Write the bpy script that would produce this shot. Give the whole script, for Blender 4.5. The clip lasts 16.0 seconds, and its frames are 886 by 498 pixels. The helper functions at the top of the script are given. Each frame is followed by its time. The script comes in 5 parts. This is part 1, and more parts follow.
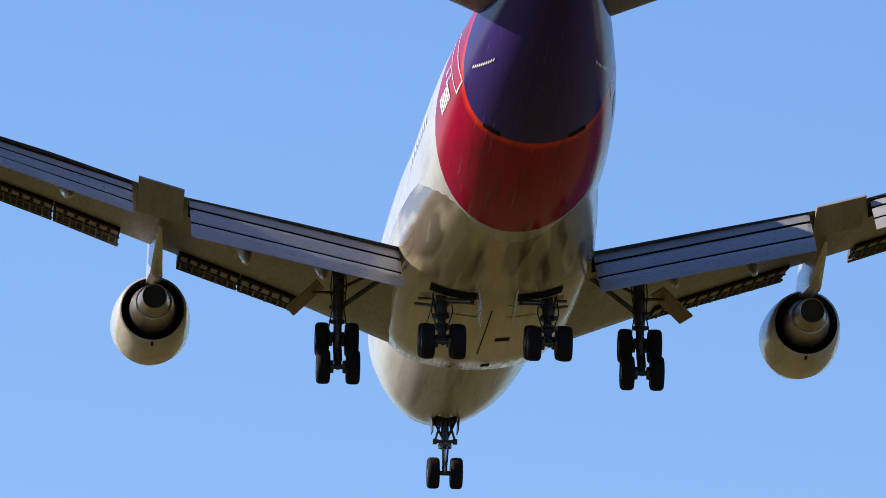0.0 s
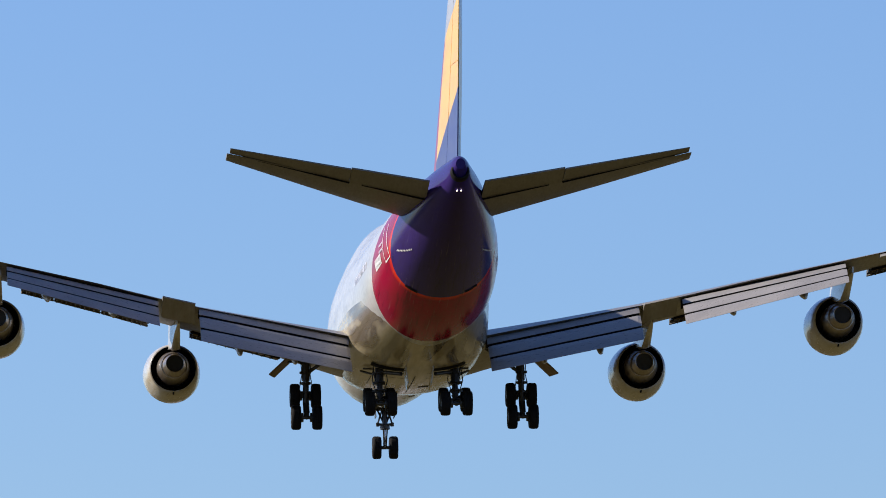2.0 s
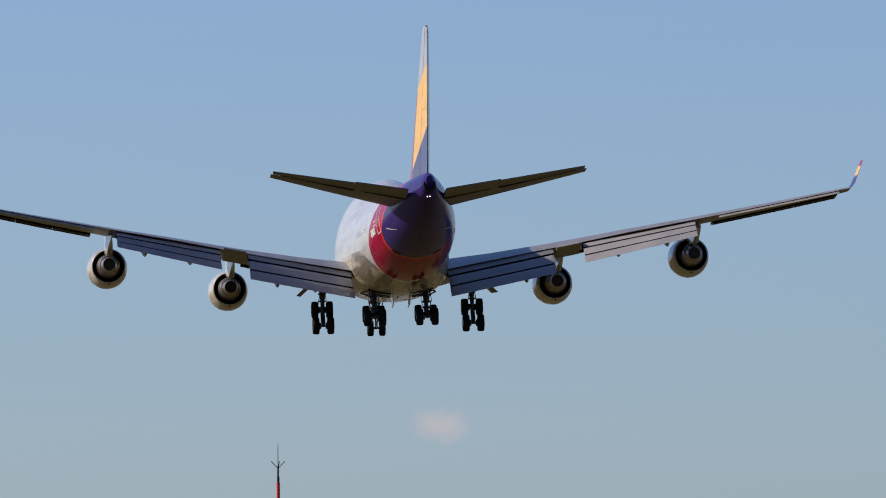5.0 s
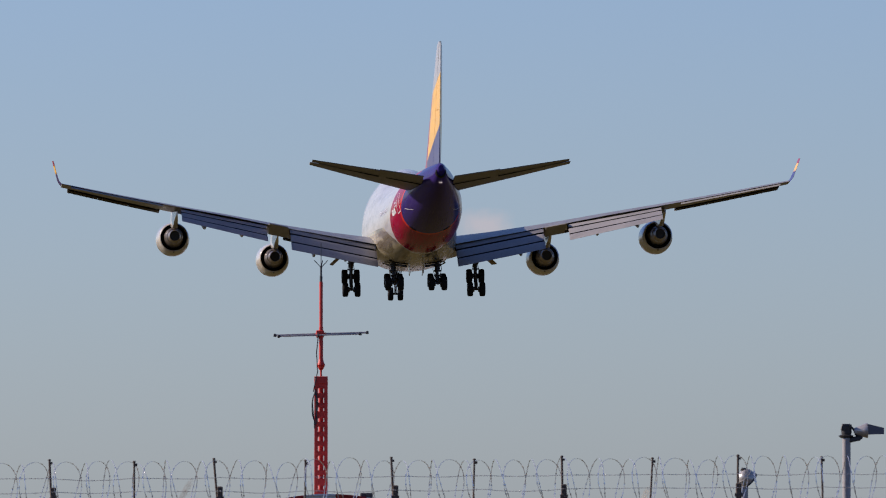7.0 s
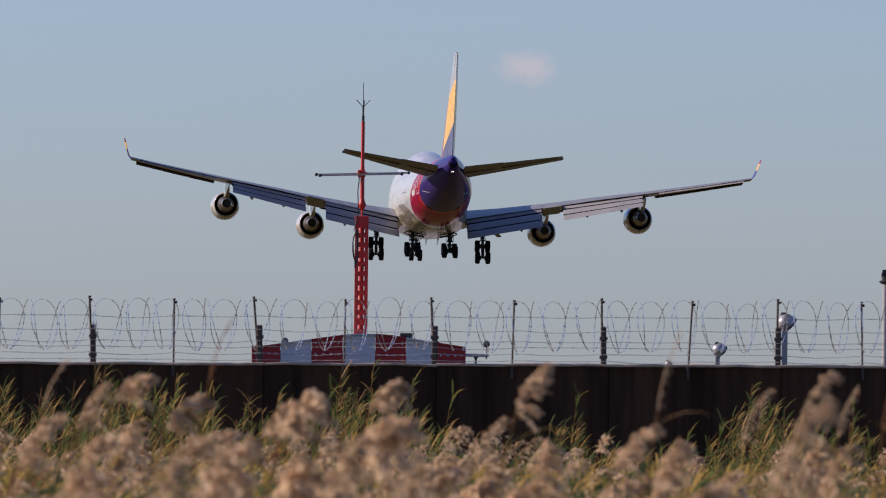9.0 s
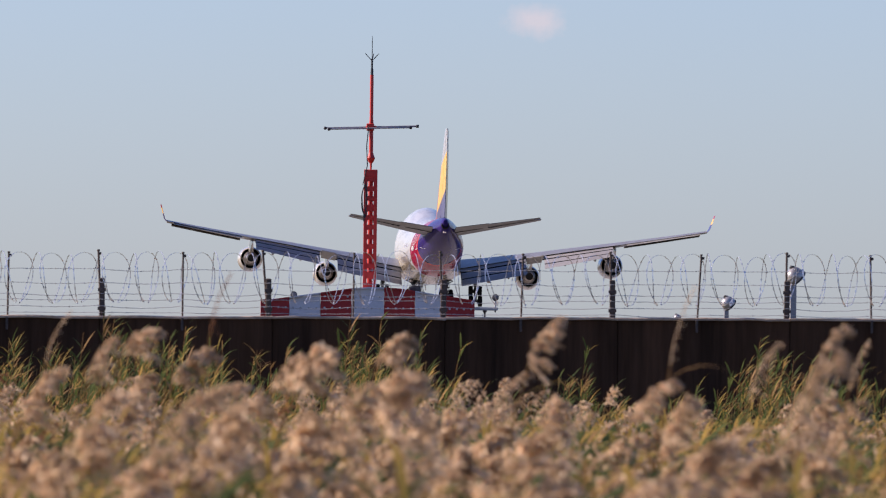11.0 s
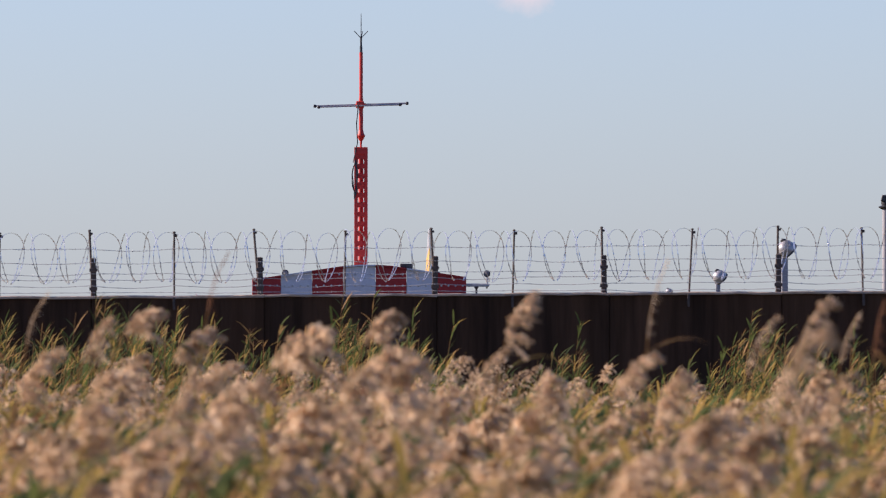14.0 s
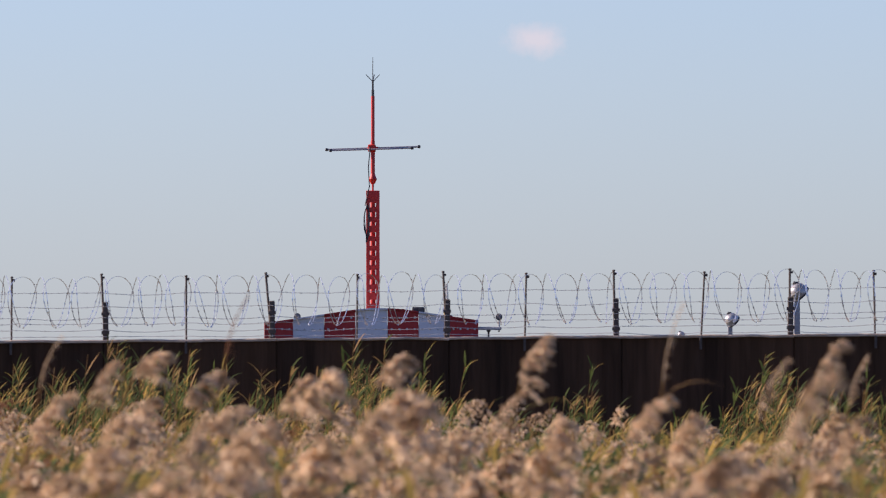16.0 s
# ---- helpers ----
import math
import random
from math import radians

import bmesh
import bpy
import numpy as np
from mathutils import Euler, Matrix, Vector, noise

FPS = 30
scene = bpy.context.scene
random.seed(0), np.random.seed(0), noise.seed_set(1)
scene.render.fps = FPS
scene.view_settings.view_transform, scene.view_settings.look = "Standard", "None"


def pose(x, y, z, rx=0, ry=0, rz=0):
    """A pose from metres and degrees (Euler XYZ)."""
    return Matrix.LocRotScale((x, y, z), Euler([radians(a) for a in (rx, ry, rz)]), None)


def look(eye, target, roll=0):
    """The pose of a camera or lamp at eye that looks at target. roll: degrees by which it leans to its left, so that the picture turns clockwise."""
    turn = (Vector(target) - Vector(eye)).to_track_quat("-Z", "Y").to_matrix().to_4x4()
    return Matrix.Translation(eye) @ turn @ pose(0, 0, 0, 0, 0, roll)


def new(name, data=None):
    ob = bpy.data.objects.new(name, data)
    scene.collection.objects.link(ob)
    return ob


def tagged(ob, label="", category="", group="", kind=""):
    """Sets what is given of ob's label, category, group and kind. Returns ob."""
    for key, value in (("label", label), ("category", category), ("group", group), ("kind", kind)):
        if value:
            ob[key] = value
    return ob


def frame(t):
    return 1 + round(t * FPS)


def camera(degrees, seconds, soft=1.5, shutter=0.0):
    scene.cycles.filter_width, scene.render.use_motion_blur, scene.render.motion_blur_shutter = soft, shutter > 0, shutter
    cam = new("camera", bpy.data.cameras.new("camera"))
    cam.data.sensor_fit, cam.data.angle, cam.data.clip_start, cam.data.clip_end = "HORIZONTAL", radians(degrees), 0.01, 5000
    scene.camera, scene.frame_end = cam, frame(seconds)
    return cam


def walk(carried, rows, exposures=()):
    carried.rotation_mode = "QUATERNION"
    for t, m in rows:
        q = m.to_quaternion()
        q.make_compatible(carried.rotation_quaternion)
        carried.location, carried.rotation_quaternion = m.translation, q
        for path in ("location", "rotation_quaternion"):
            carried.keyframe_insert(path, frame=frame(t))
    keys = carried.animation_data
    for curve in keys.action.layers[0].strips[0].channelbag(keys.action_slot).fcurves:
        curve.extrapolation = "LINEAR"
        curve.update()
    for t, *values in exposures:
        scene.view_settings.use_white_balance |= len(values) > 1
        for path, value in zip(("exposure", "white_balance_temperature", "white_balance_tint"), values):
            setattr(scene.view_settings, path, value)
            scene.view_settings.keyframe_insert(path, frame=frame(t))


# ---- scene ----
# ---- the camera and its way ----
CAMERA_ROWS = (  # seconds, pan to the left, tilt up, lean (degrees)
    (0, -0.730, 9.247, -0.641),
    (0.5, -0.963, 8.154, -0.177),
    (1, -0.865, 7.383, -0.256),
    (1.5, -0.664, 6.753, -0.437),
    (2, -0.729, 6.123, 0.301),
    (2.5, -0.717, 5.545, 1.478),
    (3, -0.775, 5.029, 1.933),
    (3.5, -0.528, 4.533, 1.392),
    (4, -0.516, 3.930, 1.004),
    (6.3, -0.278, 2.333, 0.199),
    (6.5, -0.256, 2.207, 0.196),
    (7, -0.214, 1.925, -0.013),
    (7.5, -0.094, 1.667, -0.351),
    (8, -0.015, 1.446, -0.671),
    (8.5, 0.002, 1.265, -0.761),
    (9, 0.019, 1.009, -0.688),
    (9.2, 0.031, 0.900, -0.706),
    (11.3, 0.069, 0.741, -0.660),
    (11.5, 0.086, 0.743, -0.734),
    (12, 0.143, 0.692, -0.551),
    (12.5, 0.173, 0.609, -0.460),
    (13, 0.143, 0.629, -0.390),
    (13.5, 0.096, 0.640, -0.182),
    (14, 0.015, 0.608, -0.050),
    (14.5, -0.000, 0.607, 0.000),
    (15, -0.050, 0.626, -0.017),
    (15.5, -0.050, 0.769, -0.018),
    (16, 0.084, 0.857, 0.039),
)
AIRLINER_ROWS = (  # seconds, x, y, z, then nose left, nose up, right wing down (degrees)
    (0, 6.28, 348.99, 60.42, 2.85, -1.95, 0.05),
    (0.5, 5.94, 385.27, 58.43, 2.83, -1.75, -0.03),
    (1, 5.61, 421.63, 56.44, 2.85, -1.36, -0.11),
    (1.5, 5.28, 458.14, 54.44, 2.92, -0.70, -0.20),
    (2, 4.94, 494.83, 52.44, 3.02, 0.05, -0.29),
    (2.5, 4.60, 531.71, 50.46, 3.09, 0.65, -0.40),
    (3, 4.25, 568.65, 48.48, 3.16, 0.98, -0.50),
    (3.5, 3.88, 605.53, 46.52, 3.23, 1.00, -0.59),
    (4, 3.50, 642.33, 44.56, 3.32, 0.87, -0.68),
    (4.5, 3.11, 679.07, 42.62, 3.43, 0.73, -0.75),
    (5, 2.70, 715.78, 40.68, 3.54, 0.58, -0.80),
    (5.5, 2.27, 752.45, 38.73, 3.64, 0.37, -0.80),
    (6, 1.80, 789.07, 36.82, 3.70, 0.10, -0.75),
    (6.5, 1.31, 825.65, 35.00, 3.71, -0.23, -0.63),
    (7, 0.78, 862.20, 33.15, 3.69, -0.65, -0.39),
    (7.5, 0.22, 898.78, 31.15, 3.65, -1.10, -0.00),
    (8, -0.36, 935.43, 29.04, 3.58, -1.25, 0.47),
    (8.5, -0.94, 972.20, 26.86, 3.50, -0.85, 0.90),
    (9, -1.47, 1009.11, 24.68, 3.40, -0.30, 1.19),
    (9.5, -1.91, 1046.17, 22.56, 3.29, -0.03, 1.21),
    (10, -2.27, 1083.36, 20.52, 3.16, 0.03, 1.04),
    (10.5, -2.55, 1120.67, 18.55, 3.02, 0.05, 0.78),
    (11, -2.78, 1158.09, 16.60, 2.86, 0.10, 0.48),
    (11.5, -2.94, 1195.60, 14.61, 2.66, 0.22, 0.20),
    (12, -3.06, 1233.18, 12.55, 2.44, 0.45, -0.04),
    (12.5, -3.12, 1270.81, 10.45, 2.20, 0.76, -0.20),
    (13, -3.16, 1308.45, 8.46, 1.93, 1.03, -0.34),
    (13.5, -2.90, 1345.45, 6.65, 1.30, 0.80, 0.00),
    (14, -2.60, 1381.95, 5.90, 0.70, 0.80, 0.00),
    (14.5, -2.25, 1417.95, 5.90, 0.10, 0.80, 0.00),
    (15, -2.05, 1453.45, 5.90, 0.00, 0.80, 0.00),
    (15.5, -1.85, 1488.45, 5.90, 0.00, 0.80, 0.00),
    (16, -1.65, 1522.95, 5.90, 0.00, 0.80, 0.00),
)

EYE = (0.0, 0.0, 1.7)


def aim(pan, tilt, lean):
    """A camera pose at the tripod: pan to the left, tilt up, lean to the right."""
    turn = pose(0, 0, 0, 0, 0, pan) @ pose(0, 0, 0, tilt) @ pose(0, 0, 0, 0, lean)
    return Matrix.Translation(EYE) @ turn @ pose(0, 0, 0, 90)


cam = camera(5.088, 16.0, soft=0.85)
cam.data.dof.use_dof = True
cam.data.dof.focus_distance = 350.0
cam.data.dof.aperture_fstop = 9.0
EXPOSURES = ((0, 0.70, 6550, 10), (0.6, 0.72, 6550, 10), (1, 0.66, 6550, 10), (2, 0.49, 6550, 11), (3, 0.42, 6570, 13), (4, 0.12, 6600, 14), (7, 0.13, 6550, 21), (9.2, 0.18, 6530, 23), (11.4, 0.62, 6620, 25), (12.5, 0.67, 6620, 25), (16, 0.64, 6620, 25))
walk(cam, [(t, aim(a, b, c)) for t, a, b, c in CAMERA_ROWS], EXPOSURES)

# ---- sky and sun ----
SUN_DIR = Vector((-0.87, 0.16, 0.45)).normalized()
world = bpy.data.worlds.new("sky")
scene.world = world
world.use_nodes = True
wn = world.node_tree.nodes
sky = wn.new("ShaderNodeTexSky")
sky.sky_type = "NISHITA"
sky.sun_disc = False
sky.sun_elevation = math.asin(SUN_DIR.z)
sky.sun_rotation = math.atan2(SUN_DIR.x, SUN_DIR.y)
sky.air_density, sky.dust_density, sky.ozone_density = 1.0, 0.4, 2.4
wn["Background"].inputs["Strength"].default_value = 0.075
tint = wn.new("ShaderNodeMix")
tint.data_type, tint.blend_type = "RGBA", "MULTIPLY"
tint.inputs[0].default_value, tint.inputs[7].default_value = 1.0, (0.80, 1.0, 1.44, 1)
world.node_tree.links.new(sky.outputs[0], tint.inputs[6])
world.node_tree.links.new(tint.outputs[2], wn["Background"].inputs["Color"])
sun = new("sun", bpy.data.lights.new("sun", "SUN"))
sun.data.energy, sun.data.angle, sun.data.color = 5.0, radians(0.53), (1.0, 0.90, 0.76)
sun.matrix_world = look((0, 0, 60), Vector((0, 0, 60)) - SUN_DIR)

# ---- materials ----
def nodes_of(name):
    m = bpy.data.materials.new(name)
    m.use_nodes = True
    t = m.node_tree
    return m, t, t.nodes["Principled BSDF"]


def noise_of(t, scale, detail=4.0, stretch=(1, 1, 1), rough=0.6):
    co = t.nodes.new("ShaderNodeTexCoord")
    mp = t.nodes.new("ShaderNodeMapping")
    mp.inputs["Scale"].default_value = stretch
    tx = t.nodes.new("ShaderNodeTexNoise")
    tx.inputs["Scale"].default_value, tx.inputs["Detail"].default_value, tx.inputs["Roughness"].default_value = scale, detail, rough
    t.links.new(co.outputs["Object"], mp.inputs[0])
    t.links.new(mp.outputs[0], tx.inputs[0])
    return tx.outputs["Fac"]


def ramp(t, fac, lo, hi, a, b):
    r = t.nodes.new("ShaderNodeMapRange")
    r.inputs[1].default_value, r.inputs[2].default_value, r.inputs[3].default_value, r.inputs[4].default_value = lo, hi, a, b
    t.links.new(fac, r.inputs[0])
    return r.outputs[0]


def blend(t, fac, a, b, mode="MIX"):
    mx = t.nodes.new("ShaderNodeMix")
    mx.data_type, mx.blend_type = "RGBA", mode
    for slot, v in ((0, fac), (6, a), (7, b)):
        if isinstance(v, (int, float)):
            mx.inputs[slot].default_value = v
        elif isinstance(v, tuple):
            mx.inputs[slot].default_value = (*v[:3], 1)
        else:
            t.links.new(v, mx.inputs[slot])
    return mx.outputs[2]


def calc(t, op, a, b=0.0):
    mt = t.nodes.new("ShaderNodeMath")
    mt.operation = op
    for slot, v in ((0, a), (1, b)):
        if isinstance(v, (int, float)):
            mt.inputs[slot].default_value = v
        else:
            t.links.new(v, mt.inputs[slot])
    return mt.outputs[0]


def surface(name, colour, other, rough=0.5, metal=0.0, big=0.5, small=12.0, stretch=(1, 1, 1), bump=0.0, coat=0.0, amount=1.0, spec=0.5):
    """Two scales of stains between two colours, roughness that follows, and fine relief."""
    m, t, p = nodes_of(name)
    n1, n2 = noise_of(t, big, 5, stretch), noise_of(t, small, 3, stretch)
    mix = calc(t, "ADD", ramp(t, n1, 0.35, 0.65, 0, 0.65 * amount), ramp(t, n2, 0.3, 0.7, 0, 0.35 * amount))
    t.links.new(blend(t, mix, colour, other), p.inputs["Base Color"])
    t.links.new(ramp(t, n2, 0.3, 0.7, rough * 0.85, min(1, rough * 1.15)), p.inputs["Roughness"])
    p.inputs["Metallic"].default_value, p.inputs["Coat Weight"].default_value, p.inputs["Specular IOR Level"].default_value = metal, coat, spec
    if bump:
        b = t.nodes.new("ShaderNodeBump")
        b.inputs["Strength"].default_value, b.inputs["Distance"].default_value = 0.6, bump
        t.links.new(n2, b.inputs["Height"])
        t.links.new(b.outputs[0], p.inputs["Normal"])
    return m


def glow(name, colour, strength):
    m, t, p = nodes_of(name)
    p.inputs["Emission Color"].default_value, p.inputs["Emission Strength"].default_value = (*colour, 1), strength
    return m


WHITE, RED, ORANGE, PURPLE, YELLOW = (0.48, 0.48, 0.48), (0.30, 0.0015, 0.026), (0.66, 0.030, 0.010), (0.036, 0.021, 0.13), (0.80, 0.43, 0.045)


def livery_paint():
    """Pale grey body, red band, thin orange band and purple tail, bounded by curved cuts across the body; faint skin joints and soot."""
    m, t, p = nodes_of("fuselage_paint")
    co = t.nodes.new("ShaderNodeTexCoord")
    xyz = t.nodes.new("ShaderNodeSeparateXYZ")
    t.links.new(co.outputs["Object"], xyz.inputs[0])
    x, y, z = xyz.outputs
    s = calc(t, "SUBTRACT", 35.0, y)
    zr = calc(t, "MAXIMUM", calc(t, "ADD", z, 3.2), 0.0)
    red_s = calc(t, "ADD", calc(t, "ADD", 44.9, calc(t, "MULTIPLY", zr, 1.2)), calc(t, "MULTIPLY", calc(t, "MULTIPLY", zr, zr), 0.085))
    zp = calc(t, "MAXIMUM", calc(t, "ADD", z, 2.0), 0.0)
    pur_s = calc(t, "ADD", 53.9, calc(t, "MULTIPLY", calc(t, "MULTIPLY", zp, zp), 0.33))
    red = ramp(t, calc(t, "SUBTRACT", s, red_s), 0.0, 0.05, 0, 1)
    orange = ramp(t, calc(t, "SUBTRACT", s, calc(t, "SUBTRACT", pur_s, 0.55)), 0.0, 0.35, 0, 1)
    purple = ramp(t, calc(t, "SUBTRACT", s, pur_s), 0.0, 0.05, 0, 1)
    grey = blend(t, ramp(t, noise_of(t, 0.9, 5, (1, 0.25, 1)), 0.35, 0.7, 0, 0.5), WHITE, (0.42, 0.41, 0.39))
    # oily streaks run aft along the belly
    soot = calc(t, "MULTIPLY", ramp(t, noise_of(t, 2.2, 4, (1.6, 0.05, 1.0)), 0.5, 0.75, 0, 0.55), ramp(t, z, -1.6, -3.0, 0, 1))
    grey = blend(t, soot, grey, (0.16, 0.13, 0.10))
    col = blend(t, purple, blend(t, orange, blend(t, red, grey, RED), ORANGE), PURPLE)
    # joints of the skin panels
    ring = calc(t, "LESS_THAN", calc(t, "ABSOLUTE", calc(t, "SUBTRACT", calc(t, "FRACT", calc(t, "DIVIDE", s, 2.6)), 0.5)), 0.006)
    col = blend(t, calc(t, "MULTIPLY", ring, 0.35), col, (0.05, 0.05, 0.05))
    dirt = ramp(t, noise_of(t, 1.3, 6, (1, 0.12, 1)), 0.45, 0.8, 0, 0.35)
    col = blend(t, dirt, col, (0.025, 0.018, 0.018))
    # fine dark and pale runs along the underside of the coloured tail
    under = calc(t, "MULTIPLY", ramp(t, z, 1.2, -1.2, 0, 1), red)
    run = calc(t, "MULTIPLY", ramp(t, noise_of(t, 2.6, 3, (2.6, 0.03, 0.5)), 0.54, 0.72, 0, 0.45), under)
    col = blend(t, run, col, (0.018, 0.010, 0.010))
    pale_run = calc(t, "MULTIPLY", ramp(t, noise_of(t, 4.3, 2, (2.6, 0.03, 0.4)), 0.63, 0.72, 0, 0.16), under)
    t.links.new(blend(t, pale_run, col, (0.32, 0.27, 0.27)), p.inputs["Base Color"])
    t.links.new(ramp(t, noise_of(t, 3, 3), 0.3, 0.7, 0.10, 0.20), p.inputs["Roughness"])
    p.inputs["Specular IOR Level"].default_value = 0.045
    return m


def belly_paint():
    """Pale paint, streaked along the keel, with oil thrown aft from the wheel wells."""
    m, t, p = nodes_of("belly_stained_paint")
    co = t.nodes.new("ShaderNodeTexCoord")
    xyz = t.nodes.new("ShaderNodeSeparateXYZ")
    t.links.new(co.outputs["Object"], xyz.inputs[0])
    x, y, z = xyz.outputs
    streak = ramp(t, noise_of(t, 0.8, 5, (1.5, 0.1, 1.0)), 0.35, 0.65, 0, 0.6)
    col = blend(t, streak, (0.52, 0.47, 0.34), (0.26, 0.20, 0.115))
    thrown = calc(t, "MULTIPLY", ramp(t, y, -0.6, -2.4, 0, 1), ramp(t, noise_of(t, 0.6, 2, (1.3, 0.14, 1.0)), 0.47, 0.53, 0.12, 0.75))
    col = blend(t, thrown, col, (0.055, 0.036, 0.022))
    t.links.new(col, p.inputs["Base Color"])
    t.links.new(ramp(t, noise_of(t, 4, 3, (1.5, 0.1, 1.0)), 0.3, 0.7, 0.10, 0.24), p.inputs["Roughness"])
    p.inputs["Specular IOR Level"].default_value = 0.4
    return m


def fin_paint():
    """Yellow fin with a red forward edge, purple foot and pale tip, cut along slanting lines."""
    m, t, p = nodes_of("fin_paint")
    co = t.nodes.new("ShaderNodeTexCoord")
    xyz = t.nodes.new("ShaderNodeSeparateXYZ")
    t.links.new(co.outputs["Object"], xyz.inputs[0])
    x, y, z = xyz.outputs
    s = calc(t, "SUBTRACT", 35.0, y)
    foot = calc(t, "SUBTRACT", z, calc(t, "ADD", 3.5, calc(t, "MULTIPLY", calc(t, "SUBTRACT", s, 59.5), 0.365)))
    purple = ramp(t, foot, 0.0, -0.06, 0, 1)
    lead = calc(t, "SUBTRACT", z, calc(t, "ADD", 7.0, calc(t, "MULTIPLY", calc(t, "SUBTRACT", s, 63.1), 1.2)))
    red = ramp(t, lead, 0.0, 0.06, 0, 1)
    tip = calc(t, "SUBTRACT", z, calc(t, "ADD", 10.8, calc(t, "MULTIPLY", calc(t, "SUBTRACT", s, 69.0), 0.4)))
    pale = ramp(t, tip, 0.0, 0.06, 0, 1)
    col = blend(t, pale, blend(t, red, blend(t, purple, YELLOW, PURPLE), RED), (0.36, 0.36, 0.37))
    dirt = ramp(t, noise_of(t, 1.4, 6, (1, 0.3, 1)), 0.45, 0.8, 0, 0.25)
    t.links.new(blend(t, dirt, col, (0.15, 0.12, 0.1)), p.inputs["Base Color"])
    p.inputs["Roughness"].default_value, p.inputs["Coat Weight"].default_value = 0.3, 0.3
    return m


def winglet_paint():
    m, t, p = nodes_of("winglet_paint")
    co = t.nodes.new("ShaderNodeTexCoord")
    xyz = t.nodes.new("ShaderNodeSeparateXYZ")
    t.links.new(co.outputs["Object"], xyz.inputs[0])
    z = xyz.outputs[2]
    col = blend(t, ramp(t, z, 3.25, 3.45, 0, 1), PURPLE, YELLOW)
    t.links.new(blend(t, ramp(t, z, 3.95, 4.0, 0, 1), col, RED), p.inputs["Base Color"])
    p.inputs["Roughness"].default_value = 0.3
    return m


